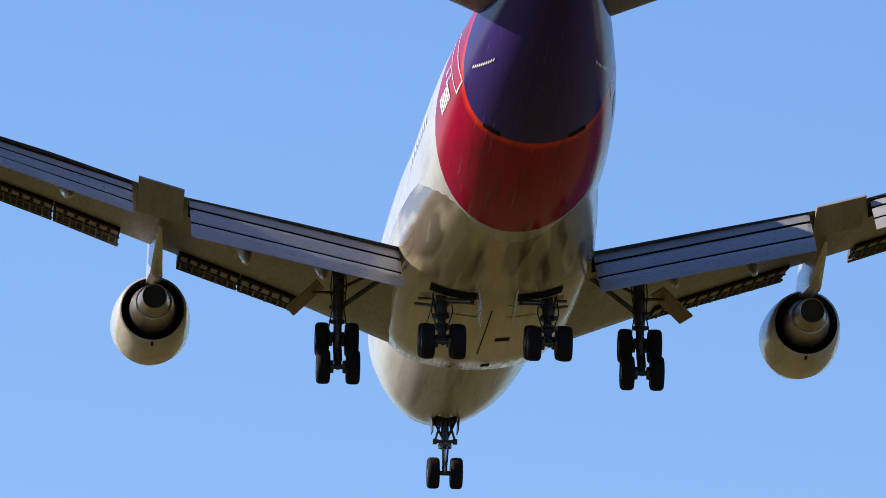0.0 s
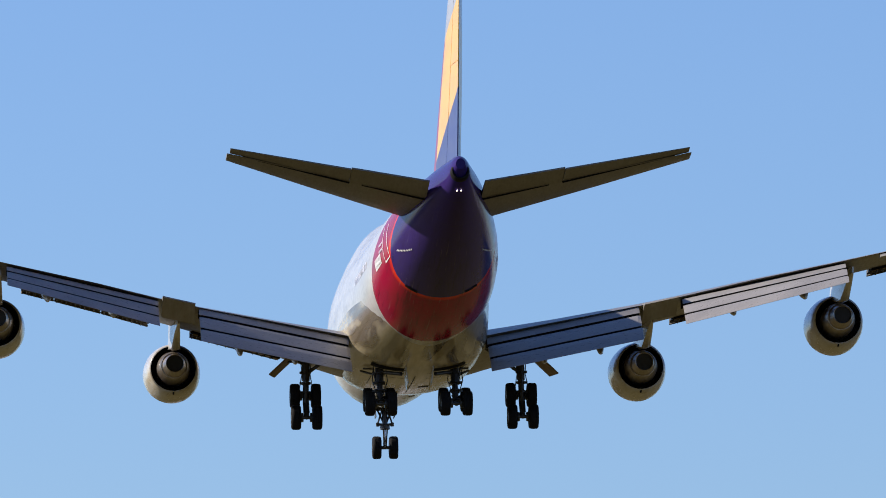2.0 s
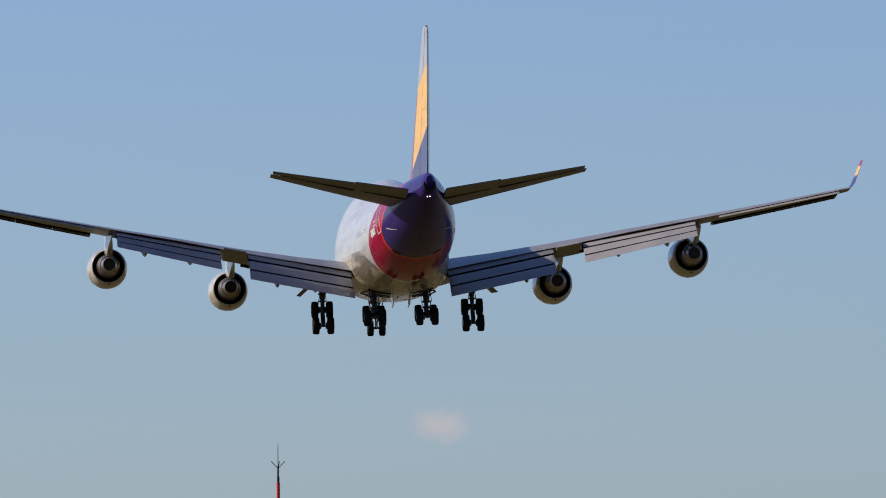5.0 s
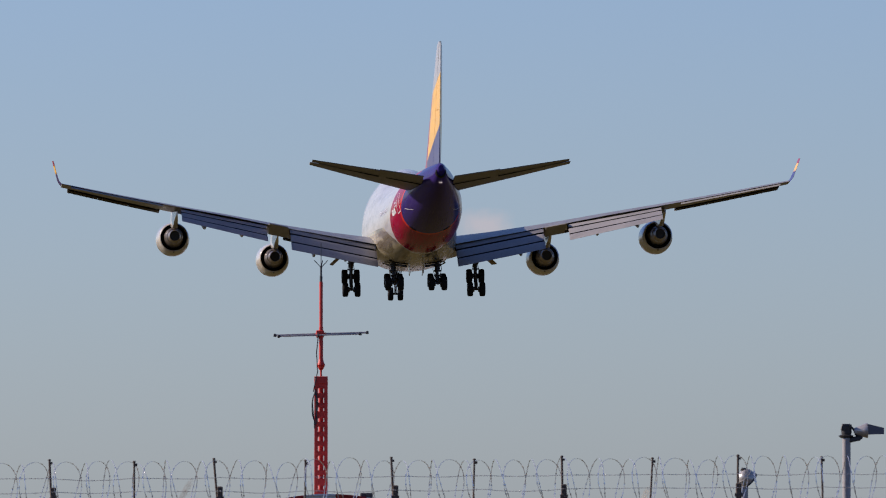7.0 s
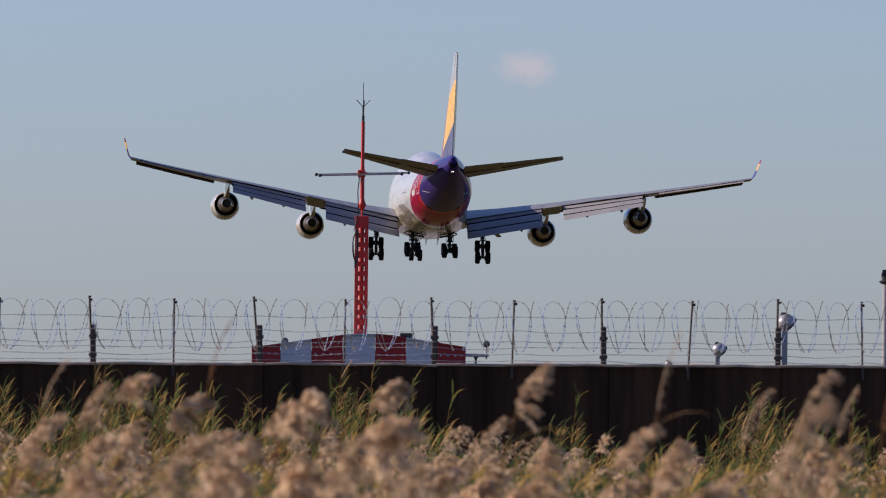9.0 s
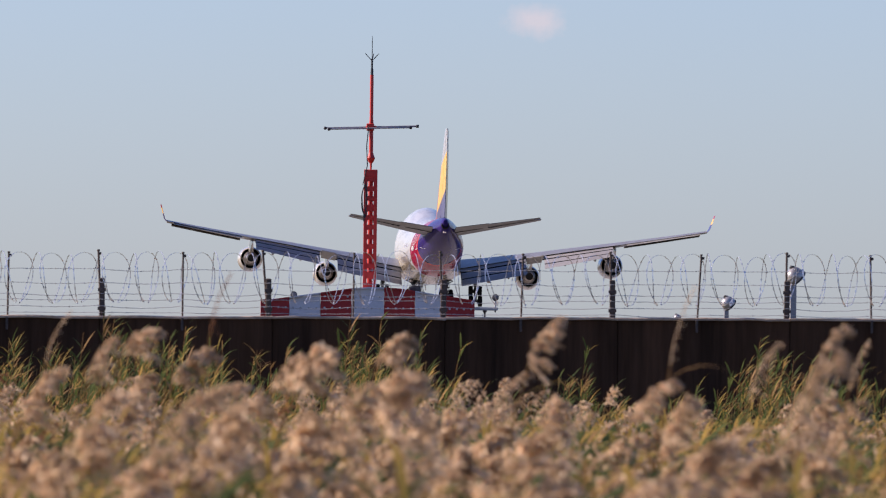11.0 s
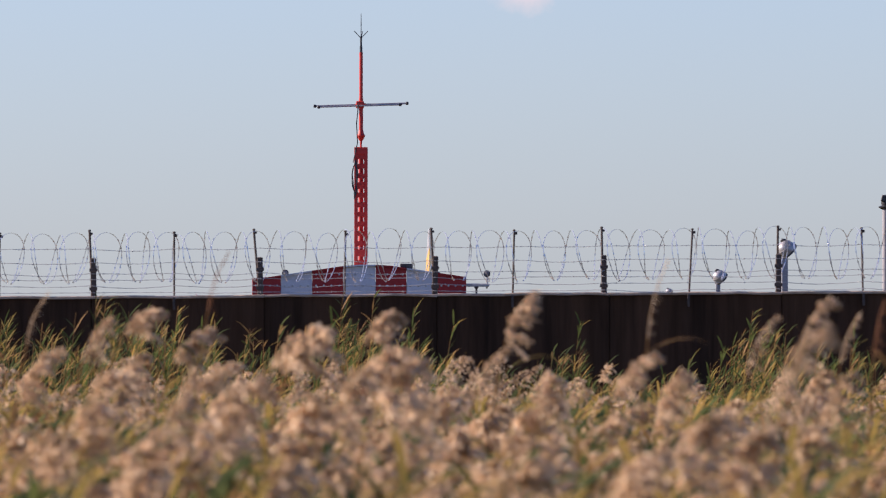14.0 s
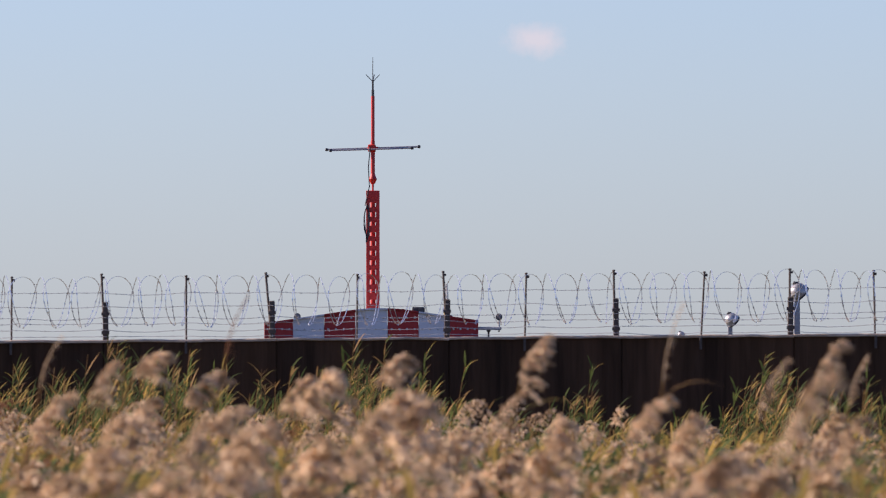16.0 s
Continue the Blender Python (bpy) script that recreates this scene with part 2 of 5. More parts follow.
M = {
    "body": livery_paint(), "fin": fin_paint(), "winglet": winglet_paint(),
    "wing": surface("wing_grey_paint", (0.27, 0.26, 0.245), (0.17, 0.155, 0.13), 0.38, big=0.5, small=4, stretch=(2, 0.4, 1)),
    "flap": surface("flap_grey_metal_paint", (0.30, 0.285, 0.28), (0.19, 0.185, 0.183), 0.3, big=0.5, small=6, stretch=(0.4, 1.5, 1.5), amount=0.8),
    "stab": surface("tailplane_grey_paint", (0.165, 0.155, 0.15), (0.115, 0.105, 0.098), 0.4, big=0.6, small=5, stretch=(2, 0.4, 1)),
    # near-black for shade in flap slots and recesses, also for tracks and joints
    "gap": surface("near_black_joint_and_shade", (0.014, 0.013, 0.012), (0.008, 0.008, 0.008), 0.85, spec=0.1),
    "krueger": surface("krueger_flap_rear", (0.10, 0.085, 0.065), (0.03, 0.03, 0.028), 0.6, big=1.5, small=9),
    "nacelle": surface("nacelle_white_paint", (0.56, 0.55, 0.52), (0.33, 0.28, 0.20), 0.25, big=0.8, small=5, stretch=(1, 0.3, 1), coat=0.4),
    "belly": belly_paint(),
    "lip": surface("bare_aluminium_lip", (0.8, 0.8, 0.8), (0.7, 0.7, 0.7), 0.2, 1.0),
    "duct": surface("fan_duct_black", (0.02, 0.02, 0.02), (0.035, 0.033, 0.03), 0.6),
    "core": surface("exhaust_heat_stained_metal", (0.42, 0.38, 0.34), (0.22, 0.18, 0.15), 0.33, 0.85, big=1.5, small=7, stretch=(1, 0.3, 1)),
    "plug": surface("exhaust_hole_soot", (0.012, 0.012, 0.012), (0.03, 0.027, 0.025), 0.7),
    "tyre": surface("tyre_rubber", (0.007, 0.007, 0.008), (0.013, 0.012, 0.012), 0.8, big=3, small=30, bump=0.004, spec=0.15),
    "rim": surface("wheel_hub_metal", (0.11, 0.11, 0.11), (0.04, 0.038, 0.035), 0.5, 0.4, big=4, small=20),
    "strut": surface("gear_leg_grey", (0.085, 0.085, 0.088), (0.022, 0.021, 0.02), 0.35, 0.3, big=2, small=15),
    "black_hose": surface("black_hydraulic_hose", (0.02, 0.02, 0.02), (0.05, 0.048, 0.045), 0.55),
    "chrome": surface("oleo_chrome", (0.7, 0.7, 0.7), (0.6, 0.6, 0.6), 0.18, 1.0),
    "door_in": surface("gear_door_primer", (0.28, 0.185, 0.09), (0.16, 0.11, 0.055), 0.55, big=2, small=9),
    "mark_white": surface("white_marking", (0.75, 0.75, 0.75), (0.65, 0.65, 0.65), 0.4),
    "mark_grey": surface("grey_marking", (0.60, 0.60, 0.68), (0.52, 0.52, 0.58), 0.4),
    # near-black that stands for shade in the wheel wells; also vents, exhaust and drains
    "mark_dark": surface("dark_opening_and_shade", (0.008, 0.008, 0.008), (0.014, 0.013, 0.013), 0.8, spec=0.1),
    "tail_light": glow("tail_lamp_glow", (1.0, 0.9, 0.75), 7.0),
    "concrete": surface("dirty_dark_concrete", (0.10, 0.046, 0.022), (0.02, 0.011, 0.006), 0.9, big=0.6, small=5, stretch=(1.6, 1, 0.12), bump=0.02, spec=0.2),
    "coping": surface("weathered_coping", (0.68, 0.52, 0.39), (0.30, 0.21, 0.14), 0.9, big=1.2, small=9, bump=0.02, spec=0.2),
    "rust": surface("rusty_steel", (0.12, 0.085, 0.065), (0.05, 0.038, 0.032), 0.8, 0.1, big=3, small=25),
    "galv": surface("galvanised_steel", (0.55, 0.55, 0.54), (0.36, 0.36, 0.35), 0.5, 0.25, big=3, small=25),
    "tape": surface("razor_tape_steel", (0.82, 0.82, 0.81), (0.62, 0.62, 0.61), 0.3, 0.55, big=2, small=25),
    "red": surface("signal_red_paint", (0.60, 0.030, 0.014), (0.42, 0.018, 0.012), 0.5, big=1.5, small=14),
    "red_board": surface("red_board_paint", (0.44, 0.016, 0.012), (0.30, 0.012, 0.010), 0.55, big=1.2, small=10),
    "white_board": surface("white_board_paint", (0.66, 0.66, 0.68), (0.50, 0.50, 0.52), 0.55, big=1.2, small=10),
    "black": surface("black_plastic", (0.02, 0.02, 0.022), (0.035, 0.035, 0.035), 0.5),
    "lamp": surface("silver_lamp_housing", (0.50, 0.48, 0.45), (0.34, 0.32, 0.30), 0.35, 0.4, big=4, small=20),
    "lens": surface("grey_lamp_lens", (0.16, 0.16, 0.17), (0.10, 0.10, 0.11), 0.3),
    "glass": surface("lamp_glass", (0.035, 0.045, 0.09), (0.06, 0.07, 0.12), 0.12),
    "pole": surface("grey_pole", (0.34, 0.33, 0.33), (0.23, 0.22, 0.22), 0.6, big=2, small=12),
    "runway": surface("pale_runway_concrete", (0.42, 0.39, 0.35), (0.30, 0.28, 0.25), 0.9, big=0.05, small=1.0, spec=0.2),
    "ground": surface("dry_grass_ground", (0.128, 0.092, 0.031), (0.064, 0.058, 0.016), 0.95, big=0.08, small=2.0, bump=0.05, spec=0.1),
}


# ---- mesh helpers ----
def mesh(name, verts, faces, material, smooth=False, sharp=40):
    me = bpy.data.meshes.new(name)
    me.from_pydata([tuple(v) for v in verts], [], faces)
    for mm in material if isinstance(material, (list, tuple)) else [material]:
        me.materials.append(mm)
    bm = bmesh.new()
    bm.from_mesh(me)
    bmesh.ops.recalc_face_normals(bm, faces=bm.faces)
    for f in bm.faces:
        f.smooth = smooth
    if smooth:
        for e in bm.edges:
            if len(e.link_faces) == 2 and e.calc_face_angle(0) > radians(sharp):
                e.smooth = False
    bm.to_mesh(me)
    bm.free()
    return me


class Shape:
    """Gathers verts and faces of one part."""

    def __init__(self):
        self.v, self.f = [], []

    def add(self, verts, faces):
        o = len(self.v)
        self.v += [Vector(q) for q in verts]
        self.f += [tuple(i + o for i in q) for q in faces]
        return self

    def loft(self, rings, closed=True, caps=True):
        n = len(rings[0])
        faces = []
        for a in range(len(rings) - 1):
            for i in range(n if closed else n - 1):
                j = (i + 1) % n
                faces.append((a * n + i, a * n + j, (a + 1) * n + j, (a + 1) * n + i))
        if caps and closed:
            faces += [tuple(range(n))[::-1], tuple(range((len(rings) - 1) * n, len(rings) * n))]
        return self.add([q for r in rings for q in r], faces)

    def box(self, m, sx, sy, sz, bevel=0.0):
        b = bevel or min(sx, sy, sz) * 0.12
        x, y, z = sx / 2, sy / 2, sz / 2
        rings = []
        for zz, k in ((-z, b), (-z + b, 0), (z - b, 0), (z, b)):
            xx, yy = x - k, y - k
            c = b * 0.7 if k == 0 else b * 0.5
            rings.append([m @ Vector(q) for q in ((xx, -yy + c, zz), (xx, yy - c, zz), (xx - c, yy, zz), (-xx + c, yy, zz),
                                                  (-xx, yy - c, zz), (-xx, -yy + c, zz), (-xx + c, -yy, zz), (xx - c, -yy, zz))])
        return self.loft(rings)

    def rod(self, a, b, r, r2=None, n=10, caps=True):
        a, b = Vector(a), Vector(b)
        q = (b - a).to_track_quat("Z", "Y")
        r2 = r if r2 is None else r2
        rings = [[p + q @ Vector((rr * math.cos(k * 2 * math.pi / n), rr * math.sin(k * 2 * math.pi / n), 0)) for k in range(n)]
                 for p, rr in ((a, r), (b, r2))]
        return self.loft(rings, caps=caps)

    def turned(self, m, profile, n=24, caps=True):
        """profile: (radius, height) rows turned round m's z axis."""
        rings = [[m @ Vector((r * math.cos(k * 2 * math.pi / n), r * math.sin(k * 2 * math.pi / n), h)) for k in range(n)] for r, h in profile]
        return self.loft(rings, caps=caps)

    def tube(self, pts, r, n=5):
        pts = [Vector(q) for q in pts]
        rings = []
        for i, q in enumerate(pts):
            d = (pts[min(i + 1, len(pts) - 1)] - pts[max(i - 1, 0)]).normalized()
            u = d.cross(Vector((0.31, 0.2, 0.93))).normalized()
            w = d.cross(u)
            rings.append([q + r * (u * math.cos(k * 2 * math.pi / n) + w * math.sin(k * 2 * math.pi / n)) for k in range(n)])
        return self.loft(rings)


def part(name, shape, material, parent=None, label="", smooth=True, sharp=40):
    """Links a shape as one mesh object, under a thing or a part."""
    ob = new(name, mesh(name, shape.v, shape.f, material, smooth, sharp))
    if parent is not None:
        ob.parent = parent
    if label:
        tagged(ob, label)
    return ob


def thing(name, label, category, group="", at=None, kind=""):
    ob = new(name)
    ob.empty_display_size = 0.3
    if at is not None:
        ob.matrix_world = at
    return tagged(ob, label, category, group, kind)


def lerp(x, xs, ys):
    return float(np.interp(x, xs, ys))


# ---- the ground, one sheet to the horizon ----
def ground():
    sh = Shape()
    xs = [-4500, -1500, -500, -150, -60, -20, 0, 20, 60, 150, 500, 1500, 4500]
    ys = [-4500, -1200, -300, -60, 0, 30, 60, 100, 150, 200, 300, 600, 1200, 2400, 4800]
    vs = [(x, y, 0.0 if abs(x) > 100 or y > 180 else 0.03 * math.sin(x * 0.7 + y * 0.31)) for y in ys for x in xs]
    n = len(xs)
    fs = [(j * n + i, j * n + i + 1, (j + 1) * n + i + 1, (j + 1) * n + i) for j in range(len(ys) - 1) for i in range(n - 1)]
    sh.add(vs, fs)
    tagged(part("ground", sh, M["ground"]), "dry grassy ground that reaches the horizon", "ground", kind="structure")


def runway():
    """The pale concrete strip on which the airliner comes down."""
    sh = Shape()
    n = 12
    for i in range(n):
        y0, y1 = 1120 + 240 * i, 1120 + 240 * (i + 1) - 0.05
        sh.add([(-36, y0, 0.02), (30, y0, 0.02), (30, y1, 0.02), (-36, y1, 0.02)], [(0, 1, 2, 3)])
    tagged(part("runway", sh, M["runway"]), "pale concrete runway beyond the wall", "runway", kind="structure")


ground()
runway()

# ---- the airliner ----
# Its own space: x to its right, y forward, z up; station s runs aft from the nose, y = 35 - s.
FUS = (  # station, half width, keel, crown
    (0.0, 0.06, -0.95, -0.75), (0.5, 0.75, -1.6, -0.05), (1.5, 1.35, -2.05, 0.75), (4.0, 2.35, -2.8, 2.4), (8.0, 3.0, -3.2, 4.0), (12.0, 3.22, -3.35, 4.9),
    (18.0, 3.25, -3.4, 5.05), (24.0, 3.25, -3.4, 5.05), (29.0, 3.25, -3.4, 4.6), (34.0, 3.25, -3.4, 3.8), (38.0, 3.25, -3.4, 3.45), (42.0, 3.25, -3.38, 3.35), (46.0, 3.2, -3.2, 3.25),
    (50.0, 3.05, -2.75, 3.25), (54.0, 2.75, -2.0, 3.22), (58.0, 2.3, -1.15, 3.28), (62.0, 1.7, -0.15, 3.32), (65.0, 1.15, 0.75, 3.3), (67.5, 0.62, 1.6, 3.25), (68.4, 0.42, 2.05, 3.15), (68.8, 0.22, 2.5, 3.0))
FS = [q[0] for q in FUS]


def smooth_at(s, k):
    """Cosine-free smooth reading of the body table: mean of three linear readings."""
    ys = [q[k] for q in FUS]
    return (lerp(s - 0.9, FS, ys) + 2 * lerp(s, FS, ys) + lerp(s + 0.9, FS, ys)) / 4 if 1.5 < s < 67 else lerp(s, FS, ys)


def body_ring(s, grow=0.0, n=48):
    h, k, c = smooth_at(s, 1) + grow, smooth_at(s, 2) - grow, smooth_at(s, 3) + grow
    mid = (k + min(c, k + 2 * max(h, 0.05) * 1.06)) / 2
    out = []
    for i in range(n):
        a = 2 * math.pi * i / n
        sz = math.sin(a)
        out.append(Vector((h * math.cos(a), 35 - s, mid + (sz * (c - mid) if sz > 0 else sz * (mid - k)))))
    return out


def body_point(s, a, grow=0.0):
    """A point of the skin at station s, angle a in degrees from the right side, counted up."""
    h, k, c = smooth_at(s, 1) + grow, smooth_at(s, 2) - grow, smooth_at(s, 3) + grow
    mid = (k + min(c, k + 2 * max(h, 0.05) * 1.06)) / 2
    sz = math.sin(radians(a))
    return Vector((h * math.cos(radians(a)), 35 - s, mid + (sz * (c - mid) if sz > 0 else sz * (mid - k))))


def skin_patch(s0, s1, a0, a1, grow=0.012, n=6):
    """A thin sheet that follows the skin."""
    sh = Shape()
    grid = [[body_point(s0 + (s1 - s0) * i / n, a0 + (a1 - a0) * j / n, g) for j in range(n + 1)] for g in (grow, -0.02) for i in range(n + 1)]
    vs = [q for r in grid for q in r]
    w = n + 1
    fs = [(i * w + j, i * w + j + 1, (i + 1) * w + j + 1, (i + 1) * w + j) for i in range(n) for j in range(n)]
    return sh.add(vs[:w * w], fs)


AIR = thing("airliner", "white cargo jumbo jet with red, orange and purple tail, wheels down", "airliner")
body = Shape()
body.loft([body_ring(s) for s in (0, 0.25, 0.5, 1, 1.5, 2.5, 4, 6, 8, 10, 12, 15, 18, 21, 24, 27, 30, 33, 36, 39, 42, 44, 46, 48, 50, 52, 54, 56, 58, 60, 62, 63.5, 65, 66.3, 67.5, 68.1, 68.5, 68.8)])
part("fuselage", body, M["body"], AIR, "pale grey body, red and purple towards the tail")


# wing: station of leading and trailing edge, height, thickness over the half span
SPAN_X = (2.2, 3.3, 7.0, 11.0, 12.8, 16.0, 20.6, 26.0, 31.0)
W_LE = (19.6, 20.6, 24.2, 27.9, 29.6, 32.7, 37.0, 42.2, 47.2)
W_TE = (36.0, 36.0, 36.8, 37.5, 38.5, 40.9, 44.0, 47.7, 51.0)
W_Z = (-2.35, -2.15, -1.5, -0.8, -0.5, 0.05, 0.75, 1.6, 2.45)
W_TH = (2.0, 1.9, 1.35, 1.0, 0.9, 0.75, 0.6, 0.46, 0.3)


def wing_at(x, k):
    return lerp(abs(x), SPAN_X, k)


def foil(le, te, zz, th, x, twist=0.0, n=11):
    """Section ring at span x: blunt forward edge, thin aft edge."""
    up, lo = [], []
    c = te - le
    for i in range(n):
        u = (1 - math.cos(math.pi * i / (n - 1))) / 2
        t = th * 10 * (0.2969 * math.sqrt(u) - 0.126 * u - 0.3516 * u * u + 0.2843 * u ** 3 - 0.1015 * u ** 4) + 0.012
        dz = -math.tan(radians(twist)) * (u - 1) * c
        up.append(Vector((x, 35 - le - u * c, zz + dz + t * 0.6)))
        lo.append(Vector((x, 35 - le - u * c, zz + dz - t * 0.4)))
    return up + lo[::-1][1:-1]


def make_wing(side):
    w = part("wing", Shape().loft([foil(wing_at(x, W_LE), wing_at(x, W_TE), wing_at(x, W_Z), wing_at(x, W_TH), side * x, -0.2)
                                   for x in (2.2, 3.3, 5, 7, 9, 11, 12.8, 14.5, 16, 18.5, 20.6, 23, 26, 28.5, 30.4, 31.0)]), M["wing"], AIR, "grey swept wing with extended flaps")
    # upturned tip
    rings = []
    for h, (x, le, te, z) in enumerate(((31.0, 47.2, 51.0, 2.45), (31.25, 48.3, 51.1, 2.75), (31.5, 49.6, 51.6, 3.5), (31.75, 50.9, 52.2, 4.35))):
        rings.append([Vector((side * (x + o), 35 - le - u * (te - le), z)) for u, o in ((0, 0), (0.3, 0.07), (1, 0.01), (1, -0.01), (0.3, -0.07))])
    part("winglet", Shape().loft(rings), M["winglet"], w, "upturned wing tip in yellow and purple")
    return w


def flap_panel(side, x0, x1, a0, a1, th, name, parent, mat="flap"):
    """One slat of a slotted flap. a0, a1: (station, height) of its forward and aft edge at the inner end, then at the outer end."""
    rings = []
    for f in (0.0, 0.02, 0.5, 0.98, 1.0):
        x = x0 + (x1 - x0) * f
        k = 0.55 if f in (0.0, 1.0) else 1.0
        s0, z0 = (a0[0][i] + (a1[0][i] - a0[0][i]) * f for i in (0, 1))
        s1, z1 = (a0[1][i] + (a1[1][i] - a0[1][i]) * f for i in (0, 1))
        d = Vector((0, -(s1 - s0), z1 - z0))
        nrm = Vector((0, d.z, -d.y)).normalized()
        nrm = -nrm if nrm.z < 0 else nrm
        ring = []
        for u, t in ((0, 0.0), (0.06, 0.42), (0.3, 0.66), (0.42, 0.62), (1, 0.06), (1, -0.06), (0.6, -0.2), (0.25, -0.4), (0.05, -0.35)):
            ring.append(Vector((side * x, 35 - s0, z0)) + d * u + nrm * t * th * k)
        rings.append(ring)
    return part(name, Shape().loft(rings), M[mat], parent, smooth=True, sharp=9)


def make_flaps(side, w):
    # rows: inner x, outer x, then per end: trailing edge of wing, aft end of flap
    for x0, x1, t0, t1, e0, e1, k in ((3.45, 10.95, (35.7, -2.35), (37.2, -0.95), (39.3, -4.2), (40.2, -2.72), 1.0),
                                      (13.0, 20.6, (38.5, -0.68), (43.8, 0.52), (40.7, -2.02), (45.6, -0.48), 0.72)):
        def at(u, drop, t, e):
            return (t[0] + (e[0] - t[0]) * u, t[1] + (e[1] - t[1]) * u ** 1.18 + drop)
        for nm, u0, u1, d0, d1, th in (("fore_flap", 0.03, 0.19, 0.15, 0.03, 0.12), ("mid_flap", 0.275, 0.605, 0.0, 0.0, 0.17), ("aft_flap", 0.67, 1.0, 0.0, 0.0, 0.14)):
            flap_panel(side, x0, x1, (at(u0, d0 * k, t0, e0), at(u1, d1 * k, t0, e0)), (at(u0, d0 * k, t1, e1), at(u1, d1 * k, t1, e1)), th * k, nm, w)
        # near-black strips under the slots stand in for the shade between the panels
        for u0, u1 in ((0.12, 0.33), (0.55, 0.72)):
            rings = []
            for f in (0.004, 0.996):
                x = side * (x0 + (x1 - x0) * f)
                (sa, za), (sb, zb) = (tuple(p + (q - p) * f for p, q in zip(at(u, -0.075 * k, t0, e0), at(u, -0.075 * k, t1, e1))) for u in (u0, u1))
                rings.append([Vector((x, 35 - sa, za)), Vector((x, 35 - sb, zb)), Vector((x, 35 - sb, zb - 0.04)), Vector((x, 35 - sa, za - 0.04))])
            part("flap_slot_shade", Shape().loft(rings), M["gap"], w, "near-black strip for the shade in a flap slot", smooth=False)
        for f in (0.12, 0.37, 0.63, 0.88):
            x = side * (x0 + (x1 - x0) * f)
            rail = [tuple(p + (q - p) * f for p, q in zip(at(u, 0, t0, e0), at(u, 0, t1, e1))) for u in (0.0, 0.3, 0.55, 0.8)]
            part("flap_track", Shape().loft([[Vector((x + dx, 35 - s, z + dz)) for dx, dz in ((-0.05, -0.08), (0.05, -0.08), (0.05, -0.2), (-0.05, -0.2))] for s, z in rail]), M["gap"], w, "dark flap track")
        # cove and spoiler lip above it, near-black in place of the shade there
        cove = Shape()
        rings = []
        for f in (0.0, 1.0):
            x = side * (x0 + (x1 - x0) * f)
            s, z = t0[0] + (t1[0] - t0[0]) * f, t0[1] + (t1[1] - t0[1]) * f
            rings.append([Vector((x, 35 - s + dy, z + dz)) for dy, dz in ((0.9, 0.12), (0.0, 0.07), (-0.03, 0.03), (0.1, -0.14), (0.8, -0.3))])
        part("flap_cove_shade", cove.loft(rings), M["gap"], w, "near-black strip for the shade ahead of the flap")
    # tilted aileron and box between the flaps, behind the inner engine
    box = Shape()
    rings = []
    raised = 0.12 if side < 0 else 0.02
    for x in (11.15, 11.2, 12.75, 12.8):
        s, z = wing_at(x, W_TE), wing_at(x, W_Z)
        rings.append([Vector((side * x, 35 - s + dy, z + dz)) for dy, dz in ((1.4, 0.18), (0.0, 0.1), (-0.75, raised), (-0.78, raised - 0.06), (0.2, -0.3), (1.2, -0.75), (2.4, -0.5))])
    part("aileron", box.loft(rings), M["wing"], w, "short grey aileron between the flaps")
    ail = Shape()
    rings = []
    for x in (22.2, 22.3, 30.0, 30.2):
        s, z = wing_at(x, W_TE), wing_at(x, W_Z)
        rings.append([Vector((side * x, 35 - s + dy, z + dz)) for dy, dz in ((0.5, 0.05), (-0.3, -0.14), (-0.32, -0.2), (0.45, -0.2))])
    part("outer_aileron", ail.loft(rings), M["wing"], w, "outer aileron, drooped")
    # flap track fairings
    for x, drop in ((8.95, 1.8), (6.2, 1.7), (15.3, 1.25), (18.6, 1.2)):
        s, z = wing_at(x, W_TE), wing_at(x, W_Z)
        sh = Shape()
        rings = []
        for u, r in ((0, 0.05), (0.12, 0.24), (0.4, 0.33), (0.75, 0.27), (0.95, 0.14), (1, 0.03)):
            c = Vector((side * x, 35 - (s - 3.4 + 4.6 * u), z - 0.28 - drop * u ** 1.6))
            rings.append([c + Vector((r * math.cos(a * math.pi / 6), 0, r * 1.35 * math.sin(a * math.pi / 6))) for a in range(12)])
        part("flap_fairing", sh.loft(rings), M["nacelle"], w, "canoe-shaped flap track cover")


def under_wing(side, x, u):
    """A point just under the wing at span x and share u of the chord."""
    n = foil(wing_at(x, W_LE), wing_at(x, W_TE), wing_at(x, W_Z), wing_at(x, W_TH), side * x, -0.2)
    low = [n[0]] + n[:10:-1]
    ys = [-q.y for q in low]
    y = ys[0] + u * (ys[-1] - ys[0])
    return Vector((side * x, -y, lerp(y, ys, [q.z for q in low]) - 0.025))


